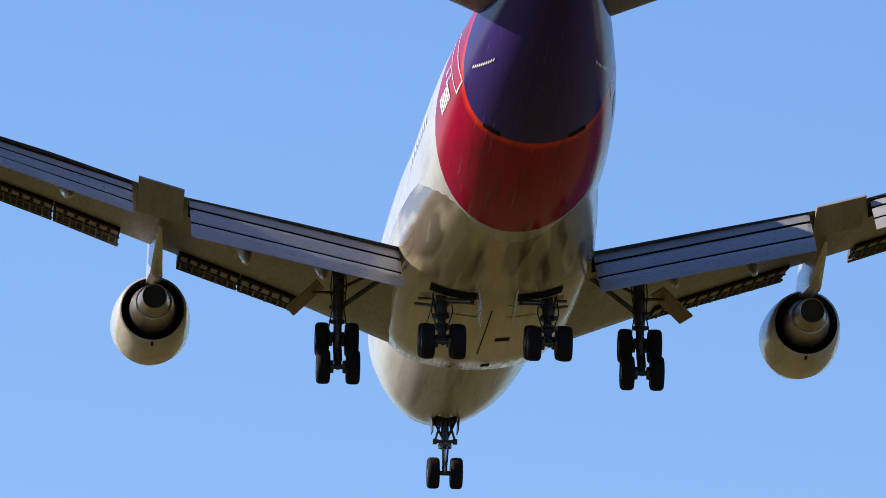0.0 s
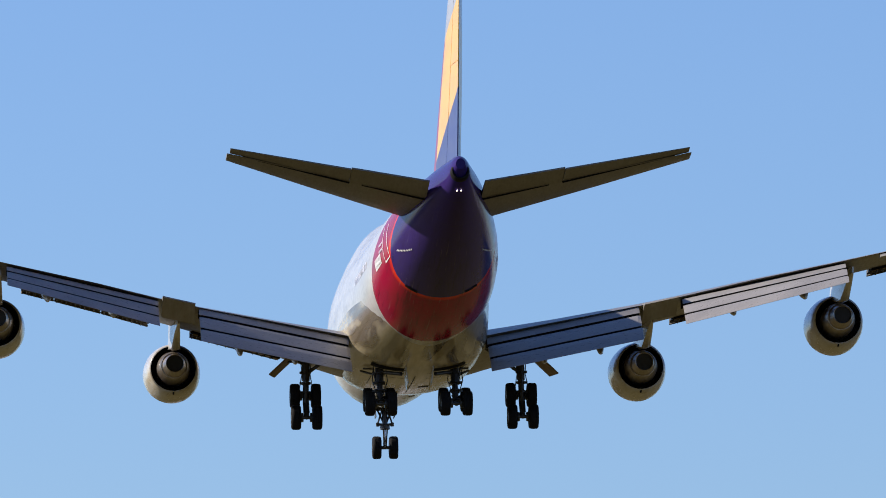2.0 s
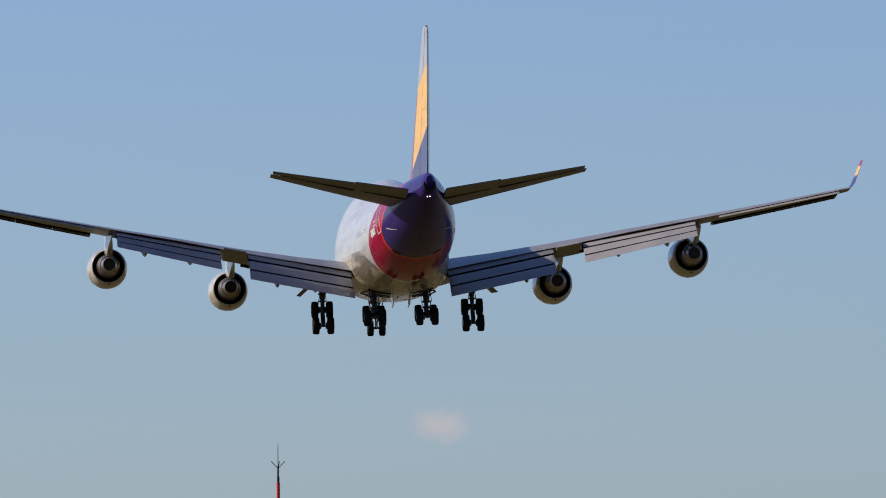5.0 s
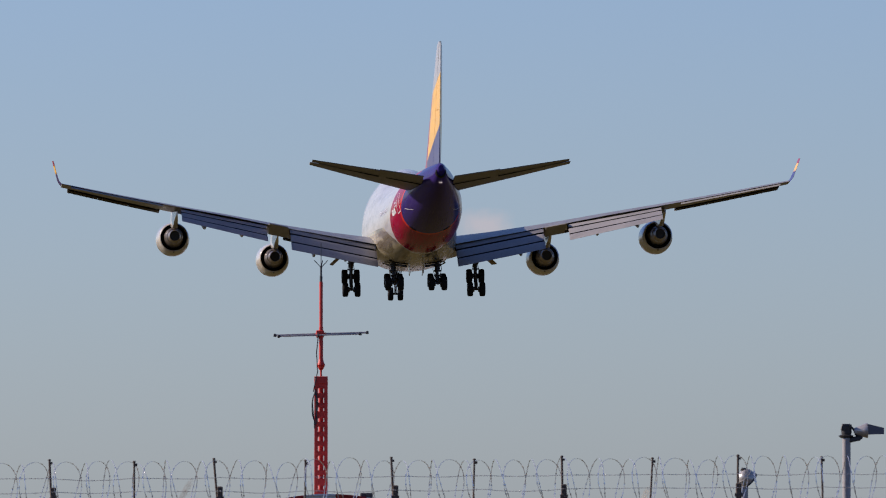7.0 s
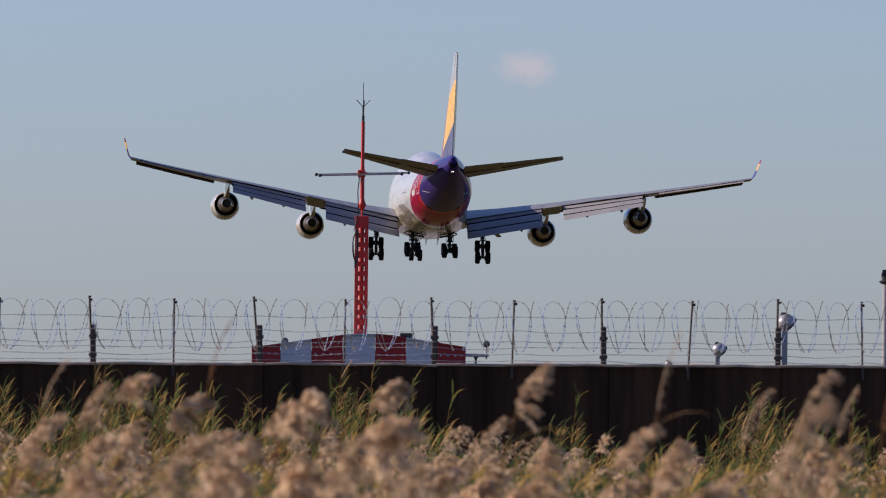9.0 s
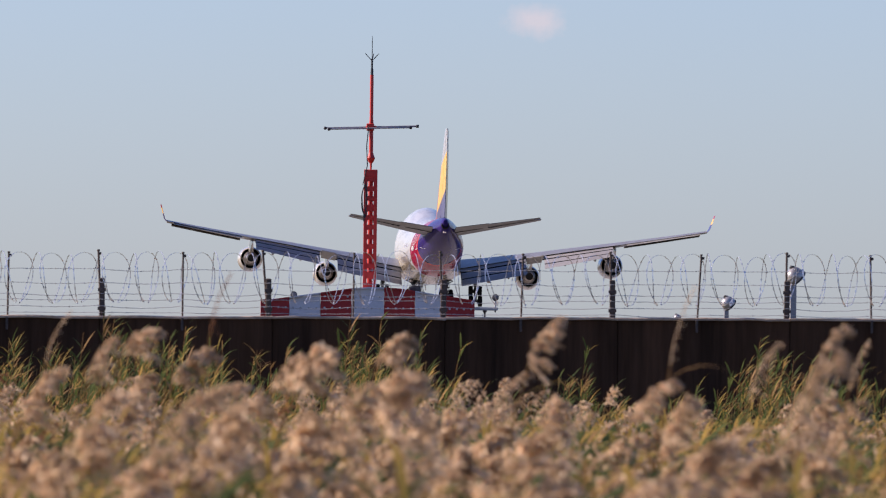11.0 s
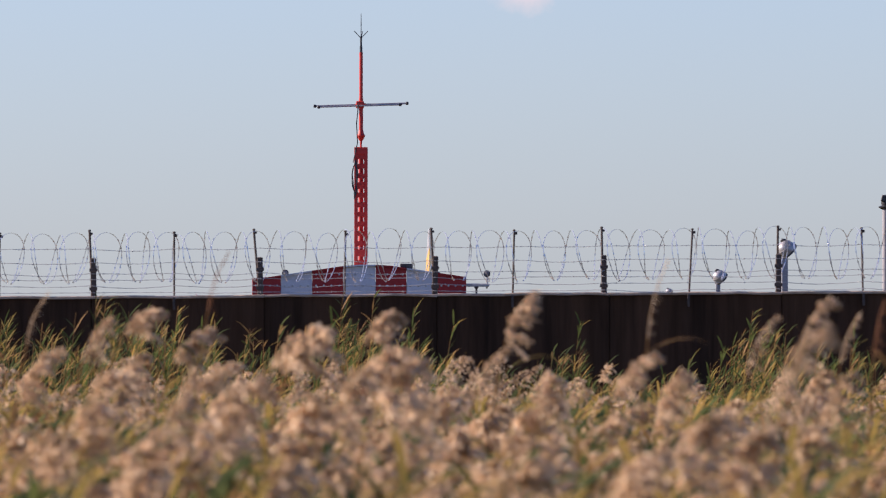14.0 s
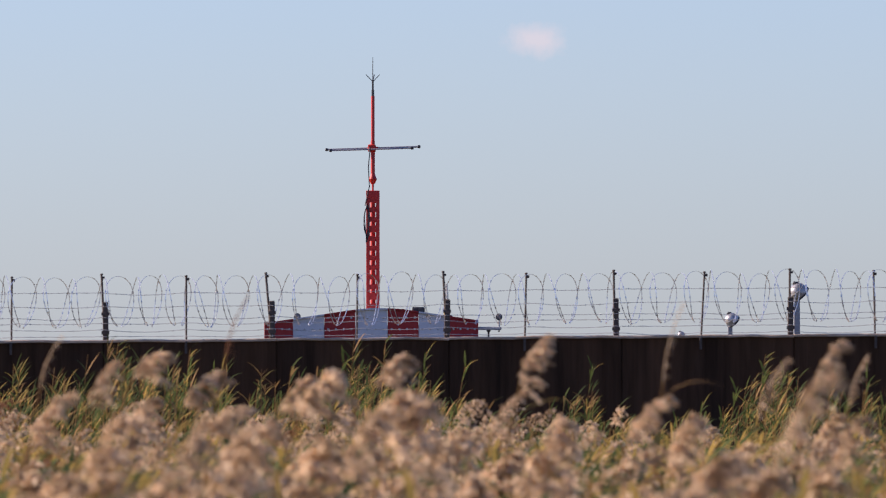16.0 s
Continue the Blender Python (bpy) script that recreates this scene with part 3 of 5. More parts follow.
def make_krueger(side, w):
    """Panels hung ahead of and below the leading edge, with ribs on their rear face."""
    for x0, x1 in ((6.4, 8.7), (8.75, 11.0), (13.2, 15.6), (15.65, 18.0), (18.05, 19.7), (22.3, 25.0), (25.05, 27.7), (27.75, 30.4)):
        pan, rib = Shape(), Shape()
        rings = []
        for x in (x0, x1):
            s, z = wing_at(x, W_LE), wing_at(x, W_Z)
            z += 0.026 * (wing_at(x, W_TE) - s)
            k = lerp(x, (6, 12.5, 13, 31), (0.95, 0.95, 0.95, 0.64))
            rings.append([Vector((side * x, 35 - s + dy * k, z + dz * k * 0.72)) for dy, dz in ((0.15, -0.22), (0.75, -0.75), (1.1, -1.05), (1.25, -1.0), (1.15, -0.6), (0.4, -0.1))])
            rings[-1][0] = under_wing(side, x, 0.085) + Vector((0, 0, -0.1))
        # no real hollow: a near-black sheet under the wing stands for the recess's shade
        bay = Shape()
        us = (0.012, 0.07, 0.15, 0.23)
        bay.loft([[under_wing(side, x, u) + Vector((0, 0, -0.09)) for u in us] + [under_wing(side, x, u) + Vector((0, 0, 0.06)) for u in us[::-1]] for x in (x0, (x0 + x1) / 2, x1)])
        part("krueger_bay_shade", bay, M["gap"], w, "near-black sheet for the shaded recess behind the leading-edge flap")
        for i in range(6):
            f = (i + 0.5) / 6
            xa, xb = x0 + (x1 - x0) * (f - 0.055), x0 + (x1 - x0) * (f + 0.055)
            cell = Shape().loft([[under_wing(side, x, u) + Vector((0, 0, -0.12)) for u in (0.09, 0.11, 0.18, 0.2)] + [under_wing(side, x, u) for u in (0.2, 0.09)] for x in (xa, xb)])
            part("bay_lining", cell, M["door_in"], w, "tan lining seen between the ribs")
        pp = part("krueger_flap", pan.loft(rings), M["krueger"], w, "leading-edge flap, dark on its rear face")
        n = 5
        for i in range(n):
            f = (i + 0.5) / n
            a, b = rings[0][0].lerp(rings[1][0], f), rings[0][2].lerp(rings[1][2], f)
            b = a.lerp(b, 0.86)
            for d in (-0.12, 0.12):
                o = Vector((side * d, -0.06, 0))
                rib.rod(a + o, b + o, 0.035, n=6)
        for f in (0.25, 0.8):
            rib.rod(rings[0][0].lerp(rings[0][2], f) + Vector((0, -0.07, 0)), rings[1][0].lerp(rings[1][2], f) + Vector((0, -0.07, 0)), 0.04, n=6)
        part("rib", rib, M["krueger"], pp, "brown brackets")


WINGS = {}
for side in (-1, 1):
    WINGS[side] = make_wing(side)
    make_flaps(side, WINGS[side])
    make_krueger(side, WINGS[side])

# wing-to-body fairing, bulged below the keel
fair = Shape()
rings = []
FAIRING = ((19.0, 3.0, -3.2), (21.5, 3.3, -3.75), (25, 3.5, -4.0), (31, 3.55, -4.0), (36, 3.5, -3.85), (39.5, 3.32, -3.62), (43, 3.0, -3.36), (47, 2.5, -2.9))
for s, h, k in FAIRING:
    rings.append([Vector((h * math.cos(a), 35 - s, -0.9 + (k + 0.9) * math.sin(a) ** lerp(s, (36.5, 42), (0.46, 0.75)) if 0 < a < math.pi else -0.9)) for a in [math.pi * i / 20 for i in range(21)]])
fair.loft([r + [Vector((0, r[0].y, -0.5))] for r in rings])
part("belly_fairing", fair, M["belly"], AIR, "bulged pale belly between the wings")


def make_tail(side):
    xs, le, te, zz, th = (1.2, 2.4, 6.6, 10.85), (57.2, 58.3, 62.4, 66.6), (66.2, 66.5, 67.7, 68.9), (1.72, 1.93, 2.61, 3.32), (0.62, 0.57, 0.4, 0.2)
    t = part("tailplane", Shape().loft([foil(lerp(x, xs, le), lerp(x, xs, te) - 0.25 * (lerp(x, xs, te) - lerp(x, xs, le)), lerp(x, xs, zz) - 0.01, lerp(x, xs, th), side * x, -3.0) for x in (1.2, 2.4, 4.5, 6.6, 8.8, 10.7, 10.85)]),
             M["stab"], AIR, "grey swept tailplane")
    for x0, x1, up in ((1.3, 5.0, 0.28), (5.02, 10.72, 0.22)):
        rings = []
        for x in (x0, x0 + 0.03, x1 - 0.03, x1):
            s, z = lerp(x, xs, te), lerp(x, xs, zz) + 0.1
            c = lerp(x, xs, te) - lerp(x, xs, le)
            k = min(1.0, c / 5.5)
            rings.append([Vector((side * x, 35 - s + dy * c, z + dz)) for dy, dz in ((0.29, -0.12 * k), (0.285, -0.17 * k), (-0.03, up * c / 7 - 0.03 * k), (-0.03, up * c / 7 + 0.04 * k), (0.25, 0.16 * k))])
        part("elevator", Shape().loft(rings), M["stab"], t, "hinged elevator", smooth=False)
        hinge = [Vector((side * x, 35 - lerp(x, xs, te) + 0.287 * (lerp(x, xs, te) - lerp(x, xs, le)), lerp(x, xs, zz) + 0.1 - 0.2 * min(1.0, (lerp(x, xs, te) - lerp(x, xs, le)) / 5.5))) for x in (x0, x1 - 0.6)]
        part("hinge_gap", Shape().rod(hinge[0], hinge[1], 0.05, 0.022, 6), M["gap"], t, "dark hinge line")


make_tail(-1)
make_tail(1)

# fin and rudder
fin_rows = ((2.6, 53.0, 66.6, 1.35), (3.6, 55.8, 67.0, 1.2), (7.0, 60.2, 67.9, 0.98), (10.5, 64.2, 68.9, 0.68), (13.0, 67.0, 69.5, 0.42), (13.3, 67.6, 69.6, 0.26))


def fin_ring(z, le, te, th, a, b):
    c = te - le
    pts = []
    for u in np.linspace(a, b, 8):
        t = th * (1.0 - abs(2 * (u - 0.38)) ** 2.2 * 0.75) if u < 0.38 else th * max(0.05, 1 - (u - 0.38) / 0.62)
        t = max(t, 0.03) if u > 0.01 else 0.03
        pts.append((t / 2, 35 - le - u * c))
    return [Vector((t, y, z)) for t, y in pts] + [Vector((-t, y, z)) for t, y in pts[::-1]]


fin = part("fin", Shape().loft([fin_ring(z, le, te, th, 0, 0.69) for z, le, te, th in fin_rows]), M["fin"], AIR, "yellow fin with purple foot and pale tip")
for z0, z1 in ((3.3, 7.7), (7.72, 13.2)):
    rr = []
    for z in (z0, (z0 + z1) / 2, z1):
        rr.append(fin_ring(z, *(lerp(z, [q[0] for q in fin_rows], [q[k] for q in fin_rows]) for k in (1, 2, 3)), 0.70, 1.0))
    part("rudder", Shape().loft(rr), M["fin"], fin, "rudder panel behind a thin hinge gap")

# auxiliary exhaust and the tail lamps
part("tail_exhaust", Shape().turned(pose(0, 35 - 68.35, 2.42, 84), ((0.46, -0.2), (0.44, 0.12), (0.38, 0.25), (0.31, 0.2), (0.25, -0.1)), 24), M["mark_dark"], AIR, "dark auxiliary exhaust at the tail's end")
for dx in (-0.1, 0.1):
    part("tail_lamp", Shape().turned(pose(dx, 35 - 67.62, 1.62, 90), ((0.024, -0.02), (0.028, 0.01), (0.014, 0.025)), 10), M["tail_light"], AIR, "small glowing tail lamp")


# engines
def make_engine(side, x, s, z):
    """s, z: station and height of the fan duct's aft ring."""
    e = new("engine")
    e.parent = AIR
    tagged(e, "white turbofan engine on a pylon")
    m = pose(side * x, 35 - s, z, 88.6)        # local z runs aft
    part("nacelle", Shape().turned(m, ((1.14, 0.0), (1.19, -0.02), (1.22, -0.06), (1.34, -0.9), (1.43, -1.9), (1.45, -2.9), (1.30, -3.8), (1.22, -4.15), (1.14, -4.25), (1.09, -4.1),
                                   (1.12, -3.0), (1.16, -1.4), (1.12, -0.15)), 40, caps=False), M["nacelle"], e, "white engine cowl, stained below")
    part("inlet_lip", Shape().turned(m, ((1.235, -4.1), (1.2, -4.22), (1.14, -4.275), (1.085, -4.2), (1.08, -4.05)), 40, caps=False), M["lip"], e, "bare metal lip")
    part("fan_duct", Shape().turned(m, ((1.125, -0.10), (1.15, -1.3), (0.9, -1.5), (0.72, -1.4)), 36, caps=False), M["duct"], e, "black fan duct")
    vanes = Shape()
    for k in range(36):
        a = 2 * math.pi * k / 36
        d = Vector((math.cos(a), math.sin(a), 0))
        vanes.rod(m @ (d * 0.74 + Vector((0, 0, -1.2))), m @ (d * 1.13 + Vector((0, 0, -1.0))), 0.022, n=5)
    part("fan_vane", vanes, M["plug"], e, "ring of dark guide vanes")
    part("core_cowl", Shape().turned(m, ((0.80, -1.5), (0.86, -0.4), (0.84, 0.15), (0.70, 0.95), (0.66, 1.15), (0.655, 1.18), (0.60, 1.19), (0.585, 1.22), (0.46, 2.15), (0.45, 2.2), (0.42, 2.18), (0.42, 1.2)), 32, caps=False), M["core"], e, "heat-stained metal core cowl and nozzle")
    part("exhaust", Shape().turned(m, ((0.425, 2.1), (0.41, 1.3), (0.2, 1.25), (0.05, 1.9)), 24), M["plug"], e, "sooty exhaust mouth")
    # pylon
    wz, wle = wing_at(x, W_Z), wing_at(x, W_LE)
    rows = ((s - 3.2, 0.10, z + 1.30, z + 1.38), (s - 2.0, 0.22, z + 1.2, z + 1.75), (s - 0.4, 0.26, z + 1.0, wz + 0.25), (wle + 1.2, 0.26, z + 0.75, wz + 0.1),
            (s + 3.2, 0.22, z + 0.72, wz - 0.2), (s + 5.5, 0.14, wz - 0.95, wz - 0.3), (s + 7.2, 0.05, wz - 0.6, wz - 0.35))
    part("pylon", Shape().loft([[Vector((side * x + q * h, 35 - ss, zz)) for q, zz in ((1, a), (0.8, b), (-0.8, b), (-1, a), (-0.35, a - 0.06), (0.35, a - 0.06))] for ss, h, a, b in rows]), M["nacelle"], e, "white pylon fairing")
    sh = Shape().box(pose(side * x, 35 - s + 0.15, z - 1.235), 0.07, 0.3, 0.16)
    part("drain", sh, M["mark_dark"], e, "small drain mast")


for side in (-1, 1):
    make_engine(side, 11.85, 27.5, -2.88)
    make_engine(side, 20.95, 36.8, -1.47)


# undercarriage
def fairing_patch(s0, s1, x0, x1, n=6):
    """A dark sheet that lies on the belly fairing."""
    ss, hh, kk = [q[0] for q in FAIRING], [q[1] for q in FAIRING], [q[2] for q in FAIRING]
    vs = []
    for i in range(n + 1):
        s = s0 + (s1 - s0) * i / n
        h, k = lerp(s, ss, hh), lerp(s, ss, kk)
        for j in range(n + 1):
            x = x0 + (x1 - x0) * j / n
            vs.append((x, 35 - s, -0.9 + (k + 0.9) * max(0.0, 1 - (x / h) ** 2) ** (0.5 * lerp(s, (36.5, 42), (0.46, 0.75))) - 0.015))
    w = n + 1
    return Shape().add(vs, [(i * w + j, i * w + j + 1, (i + 1) * w + j + 1, (i + 1) * w + j) for i in range(n) for j in range(n)])


def wheel(parent, c, r, w):
    m = Matrix.Translation(c) @ pose(0, 0, 0, 0, 90)
    t = part("wheel", Shape().turned(m, ((r * 0.52, -w * 0.42), (r * 0.86, -w * 0.5), (r * 0.965, -w * 0.40), (r, -w * 0.22), (r * 0.985, -w * 0.2), (r * 0.985, -w * 0.17), (r, -w * 0.15), (r, w * 0.15),
                                     (r * 0.985, w * 0.17), (r * 0.985, w * 0.2), (r, w * 0.22), (r * 0.965, w * 0.40), (r * 0.86, w * 0.5), (r * 0.52, w * 0.42)), 28), M["tyre"], parent, "black tyre")
    part("hub", Shape().turned(m, ((r * 0.2, -w * 0.46), (r * 0.5, -w * 0.40), (r * 0.53, -w * 0.3), (r * 0.53, w * 0.3), (r * 0.5, w * 0.40), (r * 0.2, w * 0.46)), 18), M["rim"], t.parent, "grey hub")
    return t


def truck(g, front, rear, half):
    """Four wheels on two axles and a beam."""
    f, r = Vector(front), Vector(rear)
    leg = Shape()
    leg.rod(f, r, 0.14, n=12)
    for q in (f, r):
        leg.rod(q - Vector((half, 0, 0)), q + Vector((half, 0, 0)), 0.09, n=10)
        for sx in (-1, 1):
            leg.turned(Matrix.Translation(q + Vector((sx * (half - 0.3), 0, 0))) @ pose(0, 0, 0, 0, 90), ((0.22, -0.07), (0.24, 0), (0.22, 0.07)), 12)
            wheel(g, q + Vector((sx * half, 0, 0)), 0.62, 0.48)
    d = (r - f)
    for k in (-0.13, 0.13):
        leg.rod(f + Vector((k, 0, 0.22)), r + Vector((k, 0.1, 0.25)), 0.03, n=6)
    part("bogie", leg, M["strut"], g, "dark bogie beam with axles and brakes")


def make_wing_gear(side):
    g = new("wing_gear")
    g.parent = AIR
    tagged(g, "four-wheel wing landing gear, tilted")
    x = side * 5.42
    top, mid = Vector((x - side * 0.05, 3.0, -1.9)), Vector((x, 2.6, -5.25))
    truck(g, (x, 3.0, -4.72), (x, 1.9, -5.9), 0.53)
    leg = Shape().rod(top, top.lerp(mid, 0.62), 0.22, 0.20, 14).rod(top.lerp(mid, 0.55), mid, 0.15, n=14)
    part("torque_link", Shape().rod(top.lerp(mid, 0.5) + Vector((0, -0.25, 0)), top.lerp(mid, 0.8) + Vector((0, -0.42, 0)), 0.06, n=8).rod(top.lerp(mid, 0.8) + Vector((0, -0.42, 0)), mid + Vector((0, -0.2, 0.1)), 0.06, n=8), M["strut"], g)
    for dx in (-0.2, 0.2):
        a, c = top + Vector((dx, -0.1, 0)), mid + Vector((dx * 0.7, -0.1, 0.4))
        part("hose", Shape().tube([a, a.lerp(c, 0.3) + Vector((dx * 0.5, -0.05, 0)), a.lerp(c, 0.6) + Vector((dx * 0.2, -0.08, 0)), a.lerp(c, 0.85) + Vector((dx * 0.9, -0.05, 0)), c], 0.024, 6), M["black_hose"], g)
    for f in (0.35, 0.5, 0.66, 0.8):
        part("collar", Shape().turned(Matrix.Translation(top.lerp(mid, f)) @ pose(0, 0, 0, -7), ((0.2, -0.06), (0.26, -0.04), (0.26, 0.04), (0.2, 0.06)), 12).box(Matrix.Translation(top.lerp(mid, f)) @ pose(side * 0.25, -0.05, 0), 0.14, 0.12, 0.13), M["strut"], g)
    part("leg", leg, M["strut"], g, "dark oleo leg with hoses")
    part("side_brace", Shape().rod(top.lerp(mid, 0.52), (side * 3.3, 2.2, -2.2), 0.09, n=10).rod(top.lerp(mid, 0.30), (side * 4.0, 3.0, -2.2), 0.06, n=8), M["strut"], g, "folding side brace")
    dm = pose(x + side * 1.15, 3.0, -3.2, 0, side * -48, side * 12)
    part("gear_door", Shape().box(dm, 0.08, 1.5, 1.5, 0.03), M["door_in"], g, "brown inner face of an open gear door")
    part("door_arm", Shape().rod((x + side * 0.2, 3.0, -3.0), (x + side * 0.9, 3.0, -3.0), 0.05, n=8), M["strut"], g)


def make_body_gear(side):
    g = new("body_gear")
    g.parent = AIR
    tagged(g, "four-wheel body landing gear")
    x = side * 1.88
    truck(g, (x, 0.2, -5.20), (x, -1.25, -5.50), 0.55)
    top, mid = Vector((x, 0.2, -3.0)), Vector((x, -0.5, -5.3))
    leg = Shape().rod(top, top.lerp(mid, 0.6), 0.23, 0.2, 14).rod(top.lerp(mid, 0.5), mid, 0.15, n=14)
    for dx in (-0.22, 0.22):
        a, c = top + Vector((dx, -0.2, 0)), mid + Vector((dx * 0.7, -0.15, 0.3))
        part("hose", Shape().tube([a, a.lerp(c, 0.3) + Vector((dx * 0.5, -0.05, 0)), a.lerp(c, 0.65) + Vector((dx * 0.9, -0.08, 0)), c], 0.025, 6), M["black_hose"], g)
    for f in (0.4, 0.6, 0.78):
        part("collar", Shape().turned(Matrix.Translation(top.lerp(mid, f)) @ pose(0, 0, 0, -14), ((0.2, -0.06), (0.29, -0.04), (0.29, 0.04), (0.2, 0.06)), 12).box(Matrix.Translation(top.lerp(mid, f)) @ pose(side * 0.28, -0.05, 0), 0.16, 0.14, 0.14), M["strut"], g)
    part("retract_link", Shape().rod((x - side * 0.25, 0.5, -3.6), (x + side * 0.75, 0.9, -3.55), 0.05, n=8).rod((x + side * 0.3, 0.1, -3.55), (x + side * 0.2, -0.2, -4.3), 0.04, n=8), M["strut"], g)
    part("leg", leg, M["strut"], g, "dark oleo leg with hoses")
    part("drag_brace", Shape().rod(top.lerp(mid, 0.35), (side * 0.85, -1.2, -4.02), 0.1, n=10).rod(top.lerp(mid, 0.45), (side * 2.7, 1.6, -3.6), 0.06, n=8), M["strut"], g, "diagonal brace into the wheel well")
    # the fairing is closed here; a dark sheet on it stands in for shade
    part("wheel_well_shade", fairing_patch(35.5, 36.5, side * 0.7, side * 2.35), M["mark_dark"], g, "dark sheet for the shade in the open wheel well")
    part("gear_door", Shape().box(pose(side * 0.62, -1.4, -4.25, -8, side * 7), 0.06, 1.7, 0.95, 0.02), M["nacelle"], g, "narrow open belly door")


def make_nose_gear():
    g = new("nose_gear")
    g.parent = AIR
    tagged(g, "twin-wheel nose landing gear")
    y = 35 - 8.03
    for sx in (-1, 1):
        wheel(g, Vector((sx * 0.44, y, -5.27)), 0.6, 0.46)
    leg = Shape().rod((0, y + 0.15, -3.0), (0, y + 0.03, -4.3), 0.15, n=14).rod((-0.5, y, -5.27), (0.5, y, -5.27), 0.09, n=10)
    part("collar", Shape().turned(pose(0, y + 0.05, -4.2), ((0.14, -0.14), (0.26, -0.1), (0.26, 0.06), (0.16, 0.14)), 14), M["rim"], g)
    for sx in (-1, 1):
        part("steering_cylinder", Shape().box(pose(sx * 0.38, y, -4.05), 0.18, 0.2, 0.2).rod((sx * 0.1, y - 0.08, -4.08), (sx * 0.46, y - 0.08, -4.02), 0.07, n=10), M["rim"], g)
        part("brace", Shape().rod((sx * 0.12, y, -3.2), (sx * 0.38, y, -4.0), 0.045, n=8).rod((sx * 0.45, y + 0.3, -3.1), (sx * 0.1, y, -3.9), 0.05, n=8), M["strut"], g)
        part("torque_link", Shape().rod((sx * 0.1, y - 0.3, -4.35), (sx * 0.06, y - 0.12, -5.0), 0.04, n=8).rod((sx * 0.1, y - 0.3, -4.35), (sx * 0.08, y - 0.1, -4.2), 0.04, n=8), M["strut"], g)
    part("leg", leg, M["strut"], g, "grey nose leg with steering cylinders")
    part("oleo", Shape().rod((0, y + 0.03, -4.2), (0, y, -5.25), 0.1, n=12), M["chrome"], g, "bright piston")
    for sx in (-1, 1):
        part("gear_door", Shape().box(pose(sx * 0.5, y + 0.1, -3.42, 0, sx * 4), 0.05, 0.9, 0.56, 0.02), M["strut"], g, "open nose gear door")
    # solid slab, its dark colour put in for the shade inside the well
    part("wheel_well_shade", Shape().box(pose(0, y + 0.2, -3.10), 0.85, 2.4, 0.2, 0.04), M["mark_dark"], g, "dark slab for the shade in the nose wheel well")


make_wing_gear(-1)
make_wing_gear(1)
for s0, s1, x0, x1 in ((34.76, 34.84, -1.9, -0.5), (34.76, 34.84, 0.5, 1.9), (32.86, 32.94, -1.6, -0.3), (32.86, 32.94, 0.6, 1.9), (26.0, 34.0, -0.03, 0.01), (28.0, 33.5, -2.12, -2.09), (28.0, 33.5, 2.09, 2.12)):
    part("belly_seam", fairing_patch(s0, s1, x0, x1), M["gap"], AIR, "dark joint of a closed wheel door")
part("belly_vent", fairing_patch(28.5, 29.1, 0.45, 0.98), M["mark_dark"], AIR, "small dark outlet in the belly")
make_body_gear(-1)
make_body_gear(1)
make_nose_gear()

# markings: unreadable bars, door outline, vents
def bars(name, s, a, n, ds, da, gap, mat, label):
    for i in range(n):
        part(name, skin_patch(s + i * gap, s + i * gap + ds, a, a + da, 0.015, 2), M[mat], AIR, label)


for a in (185, -15):
    bars("marking", 50.8, a, 6, 0.24, 10, 0.34, "mark_white", "white bar of a marking")
for sg in (-1, 1):
    for i in range(10):
        a = -24.0 - 1.75 * i
        part("marking", skin_patch(56.6 + 0.22 * i, 56.86 + 0.22 * i, 180 - a - 1.1 if sg < 0 else a, 180 - a if sg < 0 else a + 1.1, 0.015, 2), M["mark_white"], AIR, "small white bar of lettering")
bars("marking", 38.5, 172, 9, 0.45, 6, 0.95, "mark_grey", "faint grey bar of lettering")
for a in (182, 176):
    bars("marking", 52.4, a, 4, 0.16, 2.5, 0.3, "mark_grey", "short grey bar beside the door")
for a0, sg in ((200, -1), (-20, 1)):
    sh = Shape()
    for q in (skin_patch(53.7, 55.0, a0, a0 + 1.3 * sg, 0.018, 3), skin_patch(53.7, 53.78, a0, a0 + 38 * sg, 0.018, 6), skin_patch(54.92, 55.0, a0, a0 + 38 * sg, 0.018, 6)):
        sh.add(q.v, q.f)
    part("door_outline", sh, M["mark_white"], AIR, "white outline of a rear door")
for a in (238, 302):
    part("vent", skin_patch(53.9, 54.2, a - 7, a + 7, 0.014, 4), M["mark_dark"], AIR, "dark outflow vent")
part("vent", skin_patch(23.5, 24.1, 274, 279, 0.62, 3), M["mark_dark"], AIR, "dark belly vent")

# ---- the boundary wall and its wire ----
WALL_Y = 175.0


def wall_top(x):
    return 2.776 + 0.007 * x


